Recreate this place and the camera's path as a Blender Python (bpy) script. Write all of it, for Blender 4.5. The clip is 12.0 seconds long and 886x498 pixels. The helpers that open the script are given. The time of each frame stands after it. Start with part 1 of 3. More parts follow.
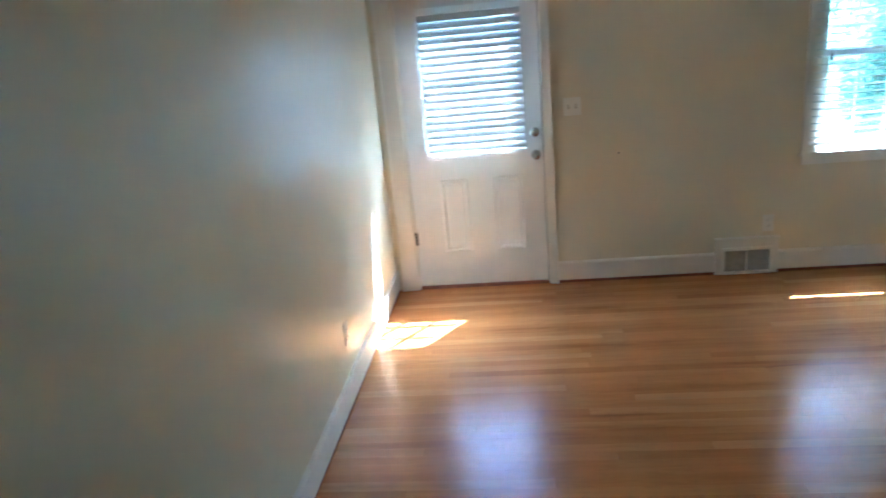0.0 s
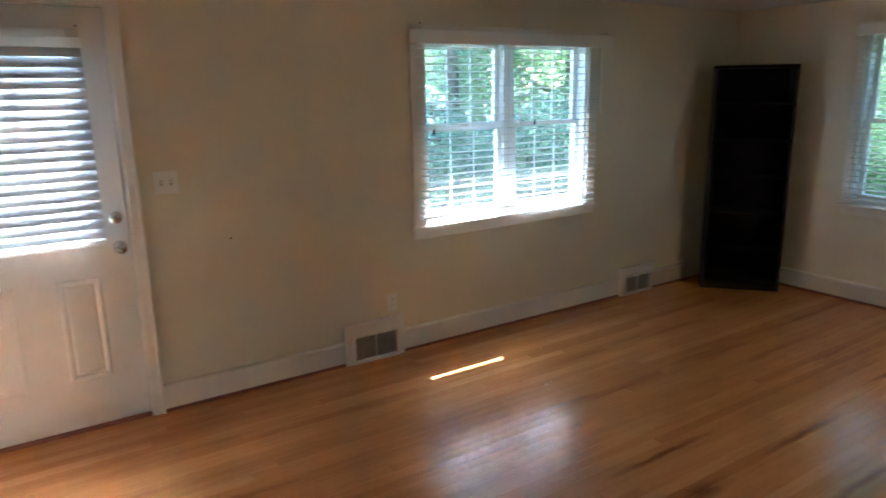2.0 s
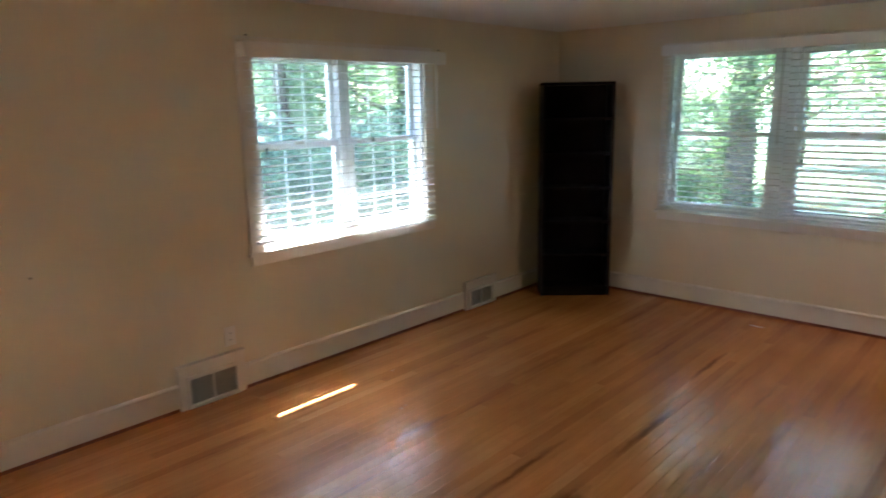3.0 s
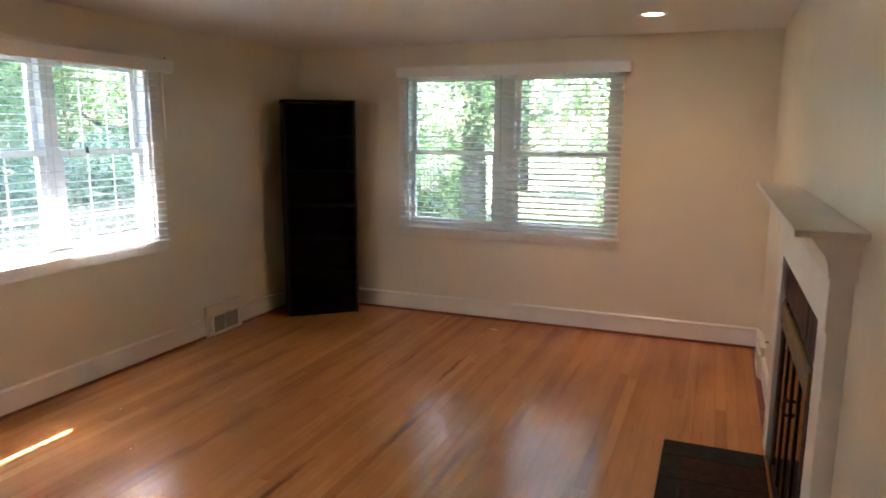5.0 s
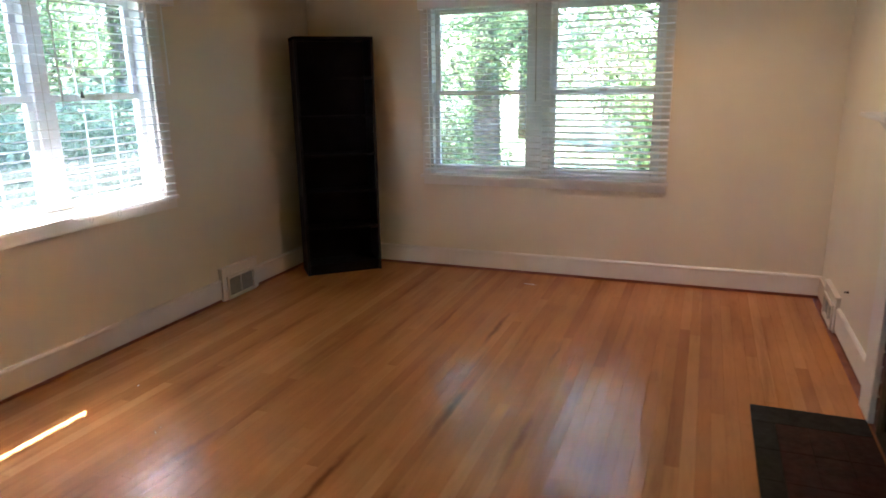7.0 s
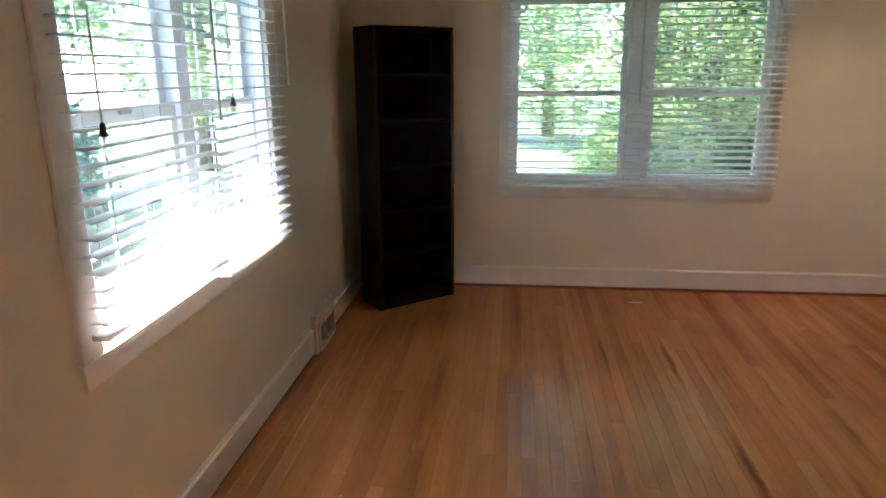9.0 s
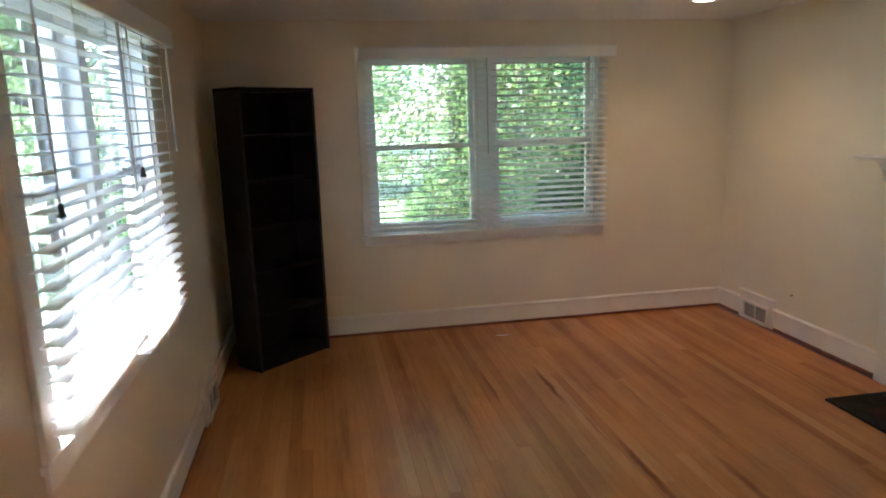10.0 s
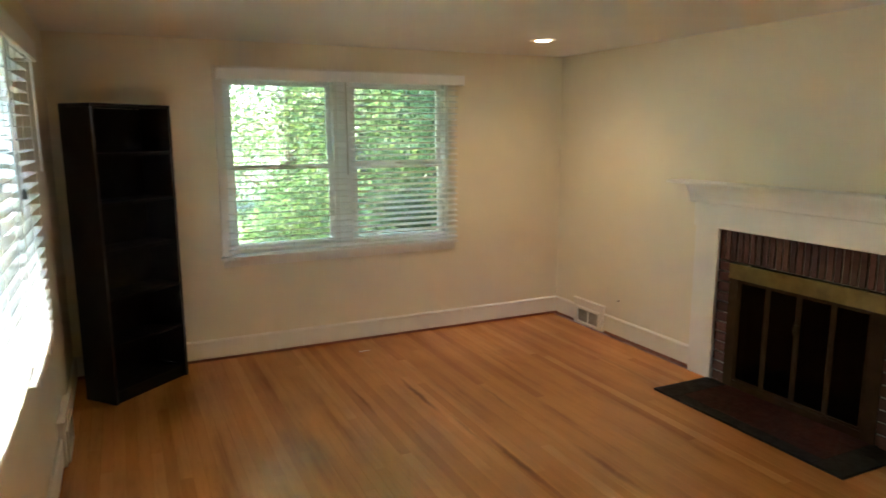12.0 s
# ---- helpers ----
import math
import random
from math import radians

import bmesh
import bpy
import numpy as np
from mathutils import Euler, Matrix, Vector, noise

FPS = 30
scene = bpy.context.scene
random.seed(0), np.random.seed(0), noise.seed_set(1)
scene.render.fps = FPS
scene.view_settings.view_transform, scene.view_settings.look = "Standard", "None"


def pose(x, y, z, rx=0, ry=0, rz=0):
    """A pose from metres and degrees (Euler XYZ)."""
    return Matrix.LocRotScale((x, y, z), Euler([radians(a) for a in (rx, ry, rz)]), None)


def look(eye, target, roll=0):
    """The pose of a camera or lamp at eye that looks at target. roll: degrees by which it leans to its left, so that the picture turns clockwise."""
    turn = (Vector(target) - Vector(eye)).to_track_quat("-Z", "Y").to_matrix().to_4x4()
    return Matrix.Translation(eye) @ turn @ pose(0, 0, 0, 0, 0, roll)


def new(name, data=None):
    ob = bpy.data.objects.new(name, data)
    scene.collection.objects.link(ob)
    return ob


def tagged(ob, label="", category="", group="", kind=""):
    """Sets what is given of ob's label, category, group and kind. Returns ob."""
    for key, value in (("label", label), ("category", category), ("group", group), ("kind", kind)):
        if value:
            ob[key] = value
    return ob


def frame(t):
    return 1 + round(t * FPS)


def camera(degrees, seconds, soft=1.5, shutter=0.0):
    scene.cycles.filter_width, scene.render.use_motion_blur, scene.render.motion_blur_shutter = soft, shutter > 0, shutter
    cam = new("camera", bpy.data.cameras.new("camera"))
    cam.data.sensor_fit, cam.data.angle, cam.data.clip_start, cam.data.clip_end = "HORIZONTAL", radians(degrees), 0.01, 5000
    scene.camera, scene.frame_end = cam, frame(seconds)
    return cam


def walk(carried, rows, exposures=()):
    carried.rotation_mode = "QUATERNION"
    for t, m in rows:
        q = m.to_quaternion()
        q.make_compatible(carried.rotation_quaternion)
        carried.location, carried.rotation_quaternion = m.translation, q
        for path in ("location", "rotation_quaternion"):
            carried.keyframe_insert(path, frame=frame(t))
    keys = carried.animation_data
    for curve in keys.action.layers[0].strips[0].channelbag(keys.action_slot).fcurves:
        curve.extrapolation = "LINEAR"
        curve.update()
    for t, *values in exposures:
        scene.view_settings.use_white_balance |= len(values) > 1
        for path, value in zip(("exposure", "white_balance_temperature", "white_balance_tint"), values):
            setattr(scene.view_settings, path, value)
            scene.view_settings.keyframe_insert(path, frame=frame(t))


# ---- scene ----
cam = camera(66.5, 12.0, soft=1.6, shutter=0.4)
PATH = [
    (0, (0.891, -4.492, 1.735), (0.662, -2.6, 1.129), -5.5),
    (0.5, (0.654, -4.213, 1.736), (0.815, -2.316, 1.124), -2.6),
    (1, (0.636, -3.948, 1.703), (0.993, -2.062, 1.142), -1.3),
    (1.5, (0.599, -3.667, 1.655), (1.29, -1.863, 1.137), -1.8),
    (2, (0.584, -3.569, 1.645), (1.649, -1.94, 1.182), -1.0),
    (2.5, (0.614, -3.544, 1.62), (1.803, -1.998, 1.176), -1.2),
    (3, (0.649, -3.427, 1.636), (2.083, -2.099, 1.213), -1.1),
    (3.5, (0.738, -3.415, 1.545), (2.32, -2.251, 1.169), -1.1),
    (3.7, (0.728, -3.44, 1.565), (2.356, -2.338, 1.194), -0.6),
    (5.3, (0.72, -3.48, 1.524), (2.566, -2.798, 1.167), -0.4),
    (5.5, (0.718, -3.497, 1.558), (2.568, -2.835, 1.185), -0.8),
    (6, (0.772, -3.487, 1.544), (2.615, -2.827, 1.136), 0.8),
    (6.5, (0.861, -3.354, 1.475), (2.647, -2.591, 0.999), 2.5),
    (7, (0.998, -3.04, 1.455), (2.806, -2.336, 0.971), -1.0),
    (7.5, (1.197, -2.603, 1.475), (3.049, -2.051, 0.96), 0.5),
    (7.7, (1.308, -2.423, 1.459), (3.17, -1.879, 0.973), 1.5),
    (9.3, (1.146, -0.947, 1.533), (3.076, -0.964, 1.009), -1.5),
    (9.5, (1.072, -0.901, 1.531), (2.998, -1.084, 1.025), -2.0),
    (10, (1.089, -0.684, 1.583), (3.019, -1.032, 1.193), -1.7),
    (10.5, (1.047, -0.383, 1.624), (2.946, -0.9, 1.264), -2.0),
    (11, (1.038, -0.34, 1.599), (2.903, -0.927, 1.178), 0.1),
    (11.5, (1.015, -0.325, 1.594), (2.844, -1.038, 1.211), 0.8),
    (12, (1.012, -0.37, 1.619), (2.79, -1.216, 1.273), -0.2),
]
walk(cam, [(t, look(eye, target, roll)) for t, eye, target, roll in PATH], exposures=[(0, 4.76, 4180, -5), (1.0, 4.33, 4300, -2), (2.0, 4.33, 5050, 8), (3.5, 4.55, 5550, 14), (5.5, 4.75, 5950, 22), (7.5, 4.78, 5600, 20), (9.5, 4.5, 5620, 17), (10, 4.45, 5650, 16), (10.5, 4.40, 5750, 14), (11, 4.5, 5900, 11), (12, 4.88, 6200, 6)])

# ---------------------------------------------------------------- sizes
W, D, H = 5.905, 3.822, 2.222          # room: x 0..W, y -D..0, ceiling height
T = 0.14                            # wall thickness
SUN = Vector((-0.65, -1.0, -1.86)).normalized()   # the way the sunlight travels

# ---------------------------------------------------------------- world, sun
world = bpy.data.worlds.new("world")
scene.world = world
world.use_nodes = True
wn = world.node_tree
sky = wn.nodes.new("ShaderNodeTexSky")
sky.sky_type = "NISHITA"
sky.sun_disc = False
sky.sun_elevation = math.asin(-SUN.z)
sky.sun_rotation = math.atan2(-SUN.x, -SUN.y)
wn.links.new(sky.outputs[0], wn.nodes["Background"].inputs[0])
wn.nodes["Background"].inputs[1].default_value = 0.15

sun_data = bpy.data.lights.new("sun", "SUN")
sun_data.energy, sun_data.angle, sun_data.color = 5.0, radians(0.53), (1.0, 0.95, 0.86)
sun = new("sun", sun_data)
sun.matrix_world = look((0, 0, 20), Vector((0, 0, 20)) + SUN)


# ---------------------------------------------------------------- materials
def material(name):
    m = bpy.data.materials.new(name)
    m.use_nodes = True
    nt = m.node_tree
    return m, nt, nt.nodes["Principled BSDF"]


def node(nt, kind, **values):
    n = nt.nodes.new(kind)
    for key, value in values.items():
        n.inputs[key].default_value = value
    return n


def ramp(nt, fac, stops):
    r = nt.nodes.new("ShaderNodeValToRGB")
    while len(r.color_ramp.elements) < len(stops):
        r.color_ramp.elements.new(0.5)
    for e, (pos, col) in zip(r.color_ramp.elements, stops):
        e.position, e.color = pos, (*col, 1) if len(col) == 3 else col
    nt.links.new(fac, r.inputs[0])
    return r.outputs[0]


def noise_fac(nt, scale, detail=4, rough=0.55, stretch=None, world_space=True):
    tc = nt.nodes.new("ShaderNodeNewGeometry" if world_space else "ShaderNodeTexCoord")
    out = tc.outputs["Position" if world_space else "Object"]
    if stretch:
        mp = nt.nodes.new("ShaderNodeMapping")
        mp.inputs["Scale"].default_value = stretch
        nt.links.new(out, mp.inputs[0])
        out = mp.outputs[0]
    n = node(nt, "ShaderNodeTexNoise", Scale=scale, Detail=detail, Roughness=rough)
    nt.links.new(out, n.inputs["Vector"])
    return n.outputs[0]


def bump(nt, bsdf, height, strength, distance):
    b = node(nt, "ShaderNodeBump", Strength=strength, Distance=distance)
    nt.links.new(height, b.inputs["Height"])
    nt.links.new(b.outputs[0], bsdf.inputs["Normal"])


def shade(a, k):
    return tuple(min(1, c * k) for c in a)


def plain(name, colour, rough=0.5, vary=0.08, scale=6.0, metal=0.0, bumps=0.0, bump_scale=60.0, coat=0.0):
    m, nt, p = material(name)
    f = noise_fac(nt, scale)
    col = ramp(nt, f, [(0.3, shade(colour, 1 - vary)), (0.7, shade(colour, 1 + vary))])
    nt.links.new(col, p.inputs["Base Color"])
    p.inputs["Metallic"].default_value = metal
    r = ramp(nt, noise_fac(nt, scale * 3.1), [(0.3, (rough * 0.85,) * 3), (0.7, (min(1, rough * 1.15),) * 3)])
    nt.links.new(r, p.inputs["Roughness"])
    p.inputs["Coat Weight"].default_value = coat
    if bumps:
        bump(nt, p, noise_fac(nt, bump_scale, 5), bumps, 0.002)
    return m


def floor_material():
    m, nt, p = material("oak_floor")
    info, geo = nt.nodes.new("ShaderNodeObjectInfo"), nt.nodes.new("ShaderNodeNewGeometry")
    add = nt.nodes.new("ShaderNodeMath"); add.operation = "ADD"
    nt.links.new(info.outputs["Random"], add.inputs[0])
    nt.links.new(geo.outputs["Random Per Island"], add.inputs[1])
    fr = nt.nodes.new("ShaderNodeMath"); fr.operation = "FRACT"
    nt.links.new(add.outputs[0], fr.inputs[0])
    board = ramp(nt, fr.outputs[0], [(0.0, (0.490, 0.192, 0.054)), (0.15, (0.555, 0.225, 0.064)), (0.5, (0.600, 0.248, 0.072)), (0.85, (0.635, 0.274, 0.082)), (1.0, (0.690, 0.322, 0.106))])
    # grain, shifted from board to board
    mp = nt.nodes.new("ShaderNodeMapping")
    mp.inputs["Scale"].default_value = (2.6, 17, 17)
    off = nt.nodes.new("ShaderNodeCombineXYZ")
    big = nt.nodes.new("ShaderNodeMath"); big.operation = "MULTIPLY"; big.inputs[1].default_value = 40
    nt.links.new(fr.outputs[0], big.inputs[0]); nt.links.new(big.outputs[0], off.inputs[0])
    nt.links.new(off.outputs[0], mp.inputs["Location"]); nt.links.new(geo.outputs["Position"], mp.inputs[0])
    gr = node(nt, "ShaderNodeTexNoise", Scale=2.2, Detail=7, Roughness=0.62, Distortion=0.6)
    nt.links.new(mp.outputs[0], gr.inputs["Vector"])
    grain = ramp(nt, gr.outputs[0], [(0.28, (0.70, 0.64, 0.58)), (0.48, (0.97, 0.97, 0.97)), (0.75, (1.08, 1.06, 1.02))])
    mul = nt.nodes.new("ShaderNodeMixRGB"); mul.blend_type = "MULTIPLY"; mul.inputs[0].default_value = 0.40
    nt.links.new(board, mul.inputs[1]); nt.links.new(grain, mul.inputs[2])
    # broad fading and dark worn streaks along the boards
    wear = ramp(nt, noise_fac(nt, 0.9, 3), [(0.33, (0.82, 0.80, 0.77)), (0.68, (1.09, 1.09, 1.08))])
    band = ramp(nt, noise_fac(nt, 1.0, 5, 0.6, stretch=(0.55, 6.5, 1)), [(0.30, (0.52, 0.46, 0.41)), (0.40, (0.86, 0.84, 0.82)), (0.52, (1.0, 1.0, 1.0)), (0.75, (1.12, 1.12, 1.12))])
    mulb = nt.nodes.new("ShaderNodeMixRGB"); mulb.blend_type = "MULTIPLY"; mulb.inputs[0].default_value = 0.8
    nt.links.new(wear, mulb.inputs[1]); nt.links.new(band, mulb.inputs[2])
    wear = mulb.outputs[0]
    mul2 = nt.nodes.new("ShaderNodeMixRGB"); mul2.blend_type = "MULTIPLY"; mul2.inputs[0].default_value = 1
    nt.links.new(mul.outputs[0], mul2.inputs[1]); nt.links.new(wear, mul2.inputs[2])
    # long dark stains where water and wear marked single boards: (x, y, half length, half width, depth)
    warp = nt.nodes.new("ShaderNodeVectorMath"); warp.operation = "MULTIPLY_ADD"
    wobble = node(nt, "ShaderNodeTexNoise", Scale=5.0, Detail=5, Roughness=0.65)
    nt.links.new(geo.outputs["Position"], wobble.inputs["Vector"])
    nt.links.new(wobble.outputs["Color"], warp.inputs[0]); warp.inputs[1].default_value = (0.30, 0.055, 0)
    shift = nt.nodes.new("ShaderNodeVectorMath"); shift.operation = "SUBTRACT"
    nt.links.new(geo.outputs["Position"], shift.inputs[0]); shift.inputs[1].default_value = (0.15, 0.0275, 0)
    nt.links.new(shift.outputs[0], warp.inputs[2])
    total = None
    for cx, cy, a, b, k in ((4.66, -1.945, 0.34, 0.020, 0.95), (3.68, -2.04, 0.32, 0.020, 0.9), (2.90, -1.15, 0.22, 0.030, 0.85), (2.93, -1.78, 0.36, 0.022, 0.95), (2.85, -2.07, 0.13, 0.048, 0.9),
                            (3.44, -2.40, 0.30, 0.026, 0.75), (4.73, -1.60, 0.26, 0.014, 0.6), (4.40, -2.36, 0.26, 0.012, 0.5), (4.12, -1.99, 0.30, 0.014, 0.5), (2.26, -1.32, 0.45, 0.012, 0.5), (1.9, -2.35, 0.3, 0.03, 0.45), (4.78, -2.70, 0.4, 0.018, 0.4), (1.3, -1.72, 0.25, 0.02, 0.5)):
        d = nt.nodes.new("ShaderNodeVectorMath"); d.operation = "SUBTRACT"; d.inputs[1].default_value = (cx, cy, 0)
        nt.links.new(warp.outputs[0], d.inputs[0])
        e = nt.nodes.new("ShaderNodeVectorMath"); e.operation = "MULTIPLY"; e.inputs[1].default_value = (1 / a, 1 / b, 0)
        nt.links.new(d.outputs[0], e.inputs[0])
        ln = nt.nodes.new("ShaderNodeVectorMath"); ln.operation = "LENGTH"
        nt.links.new(e.outputs[0], ln.inputs[0])
        mr = nt.nodes.new("ShaderNodeMapRange"); mr.inputs[1].default_value, mr.inputs[2].default_value = 0.25, 1.15
        mr.inputs[3].default_value, mr.inputs[4].default_value = k * 0.88, 0.0
        nt.links.new(ln.outputs["Value"], mr.inputs[0])
        if total is None:
            total = mr.outputs[0]
        else:
            mx = nt.nodes.new("ShaderNodeMath"); mx.operation = "MAXIMUM"
            nt.links.new(total, mx.inputs[0]); nt.links.new(mr.outputs[0], mx.inputs[1])
            total = mx.outputs[0]
    mul3 = nt.nodes.new("ShaderNodeMixRGB"); mul3.blend_type = "MULTIPLY"
    nt.links.new(total, mul3.inputs[0]); nt.links.new(mul2.outputs[0], mul3.inputs[1]); mul3.inputs[2].default_value = (0.25, 0.18, 0.15, 1)
    nt.links.new(mul3.outputs[0], p.inputs["Base Color"])
    rg = ramp(nt, noise_fac(nt, 5.0, 5), [(0.3, (0.17,) * 3), (0.7, (0.26,) * 3)])
    nt.links.new(rg, p.inputs["Roughness"])
    p.inputs["Specular IOR Level"].default_value = 0.5
    mixh = nt.nodes.new("ShaderNodeMath"); mixh.operation = "ADD"
    nt.links.new(noise_fac(nt, 3.0, 3, stretch=(0.6, 3, 1)), mixh.inputs[0]); nt.links.new(gr.outputs[0], mixh.inputs[1])
    bump(nt, p, mixh.outputs[0], 0.14, 0.004)
    return m


def glass_material(name, tint=(1, 1, 1), rough=0.0):
    m, nt, p = material(name)
    p.inputs["Base Color"].default_value = (*tint, 1)
    p.inputs["Transmission Weight"].default_value = 1
    p.inputs["Roughness"].default_value = rough
    p.inputs["IOR"].default_value = 1.45
    return m


def veiled_glass(name, veil):
    """Clear glass with an added thin pale film that imitates a haze of glare by scattering the daylight."""
    m = glass_material(name, (0.98, 1.0, 0.99))
    nt = m.node_tree
    film = nt.nodes.new("ShaderNodeBsdfTranslucent"); film.inputs[0].default_value = (0.92, 0.94, 0.95, 1)
    spread = ramp(nt, noise_fac(nt, 3.0, 5), [(0.3, (veil * 0.75,) * 3), (0.7, (veil * 1.25,) * 3)])
    mix = nt.nodes.new("ShaderNodeMixShader")
    nt.links.new(spread, mix.inputs[0])
    nt.links.new(nt.nodes["Principled BSDF"].outputs[0], mix.inputs[1]); nt.links.new(film.outputs[0], mix.inputs[2])
    nt.links.new(mix.outputs[0], nt.nodes["Material Output"].inputs["Surface"])
    return m


def leaf_material(name, colours):
    m, nt, p = material(name)
    geo = nt.nodes.new("ShaderNodeNewGeometry")
    n = len(colours)
    col = ramp(nt, geo.outputs["Random Per Island"], [(i / (n - 1), c) for i, c in enumerate(colours)])
    nt.links.new(col, p.inputs["Base Color"])
    p.inputs["Roughness"].default_value = 0.5
    tr = nt.nodes.new("ShaderNodeBsdfTranslucent")
    nt.links.new(col, tr.inputs["Color"])
    mix = nt.nodes.new("ShaderNodeMixShader"); mix.inputs[0].default_value = 0.62
    nt.links.new(p.outputs[0], mix.inputs[1]); nt.links.new(tr.outputs[0], mix.inputs[2])
    nt.links.new(mix.outputs[0], nt.nodes["Material Output"].inputs["Surface"])
    return m


def slat_material():
    m, nt, p = material("blind_white")
    p.inputs["Base Color"].default_value = (0.88, 0.88, 0.86, 1)
    p.inputs["Roughness"].default_value = 0.38
    tr = nt.nodes.new("ShaderNodeBsdfTranslucent"); tr.inputs[0].default_value = (0.88, 0.88, 0.86, 1)
    mix = nt.nodes.new("ShaderNodeMixShader"); mix.inputs[0].default_value = 0.30
    nt.links.new(p.outputs[0], mix.inputs[1]); nt.links.new(tr.outputs[0], mix.inputs[2])
    nt.links.new(mix.outputs[0], nt.nodes["Material Output"].inputs["Surface"])
    return m


WALL = plain("wall_paint", (0.81, 0.73, 0.56), 0.355, 0.035, 1.3, bumps=0.10, bump_scale=13)
CEIL = plain("ceiling_paint", (0.82, 0.80, 0.76), 0.8, 0.03, 1.0, bumps=0.2, bump_scale=90)
TRIM = plain("trim_paint", (0.85, 0.80, 0.715), 0.36, 0.04, 5, bumps=0.15, bump_scale=50)
DOOR = plain("door_paint", (0.83, 0.81, 0.78), 0.36, 0.03, 4, bumps=0.12, bump_scale=70)
VALANCE = plain("valance_white", (0.89, 0.88, 0.85), 0.4, 0.02, 5)
VINYL = plain("window_vinyl", (0.88, 0.89, 0.88), 0.35, 0.02, 5)
SLAT = slat_material()
# White door slats greyed towards blue: their backlit shade is in the colour.
DOORSLAT = plain("door_blind_shaded", (0.66, 0.67, 0.69), 0.45, 0.03, 8)
FLOOR = floor_material()
GAP = plain("dark_red_brown", (0.27, 0.085, 0.034), 0.55, 0.25, 9)
GLASS = glass_material("window_glass", (0.98, 1.0, 0.99))
# Both window glasses hold the added film for a hazy glare.
GLASS_N = veiled_glass("veiled_window_glass", 0.009)
GLASS_E = veiled_glass("veiled_window_glass_east", 0.02)
BLACKWOOD = plain("black_laminate", (0.0150, 0.0125, 0.0120), 0.8, 0.25, 7, bumps=0.1, bump_scale=60)
BLACKWOOD.node_tree.nodes["Principled BSDF"].inputs["Specular IOR Level"].default_value = 0.03
BLACKSIDE = plain("black_laminate_side", (0.021, 0.019, 0.020), 0.38, 0.25, 7, bumps=0.1, bump_scale=60)
BLACKSIDE.node_tree.nodes["Principled BSDF"].inputs["Specular IOR Level"].default_value = 0.22
NICKEL = plain("satin_nickel", (0.46, 0.43, 0.39), 0.26, 0.08, 20, metal=1.0)
BRASS = plain("aged_brass", (0.20, 0.14, 0.048), 0.5, 0.2, 12, metal=1.0)
BRONZE = plain("dark_bronze", (0.046, 0.023, 0.009), 0.7, 0.25, 9, metal=0.0)
GRILLE = plain("vent_metal", (0.45, 0.41, 0.34), 0.6, 0.1, 30)
DARK = plain("dark_void", (0.02, 0.018, 0.016), 0.8, 0.3, 10)
DUCT = plain("duct_shadow", (0.20, 0.175, 0.14), 0.8, 0.2, 20)
SOOT = plain("soot_brick", (0.035, 0.030, 0.028), 0.9, 0.4, 12, bumps=0.6, bump_scale=40)
PLATE = plain("switch_plastic", (0.90, 0.87, 0.80), 0.35, 0.02, 5)
CORD = plain("blind_cord", (0.55, 0.52, 0.46), 0.7, 0.1, 40)
TASSEL = plain("cord_tassel", (0.06, 0.055, 0.05), 0.5, 0.1, 40)
SLATE = plain("hearth_slate", (0.014, 0.0135, 0.013), 0.6, 0.35, 9, bumps=0.4, bump_scale=25)
QUARRY = plain("hearth_red_tile", (0.042, 0.011, 0.008), 0.6, 0.35, 14, bumps=0.4, bump_scale=30)
for m_ in (SLATE, QUARRY, BRONZE):
    m_.node_tree.nodes["Principled BSDF"].inputs["Specular IOR Level"].default_value = 0.16
SMOKED = glass_material("smoked_glass", (0.035, 0.033, 0.032), 0.12)
SMOKED.node_tree.nodes["Principled BSDF"].inputs["IOR"].default_value = 1.22
MORTAR = plain("mortar", (0.40, 0.355, 0.31), 0.9, 0.15, 40, bumps=0.5, bump_scale=120)
BARK = plain("bark", (0.075, 0.055, 0.040), 0.9, 0.4, 8, bumps=0.8, bump_scale=20)
GRASS = plain("lawn", (0.050, 0.075, 0.024), 0.9, 0.35, 0.7, bumps=0.8, bump_scale=30)
SIDING = plain("outer_siding", (0.55, 0.53, 0.49), 0.7, 0.08, 2)
CONCRETE = plain("porch_concrete", (0.42, 0.41, 0.39), 0.9, 0.15, 3, bumps=0.4, bump_scale=40)
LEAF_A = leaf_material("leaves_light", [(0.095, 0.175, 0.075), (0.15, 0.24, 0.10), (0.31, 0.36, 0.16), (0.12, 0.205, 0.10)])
# Darker copy of the light leaves, with the wood's shade put into the colour.
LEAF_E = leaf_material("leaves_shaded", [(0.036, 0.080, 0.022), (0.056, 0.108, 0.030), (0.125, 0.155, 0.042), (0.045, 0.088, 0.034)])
# Leaf greens paled and blued, so the colour carries a bright haze.
LEAF_C = leaf_material("leaves_hazed", [(0.20, 0.30, 0.19), (0.27, 0.37, 0.24), (0.34, 0.42, 0.28), (0.22, 0.32, 0.21)])
LEAF_D = leaf_material("leaves_blue_green", [(0.075, 0.14, 0.095), (0.11, 0.18, 0.12), (0.18, 0.25, 0.16), (0.10, 0.165, 0.11)])
LEAF_B = leaf_material("leaves_deep", [(0.05, 0.11, 0.04), (0.08, 0.15, 0.05), (0.13, 0.20, 0.06), (0.07, 0.14, 0.06)])


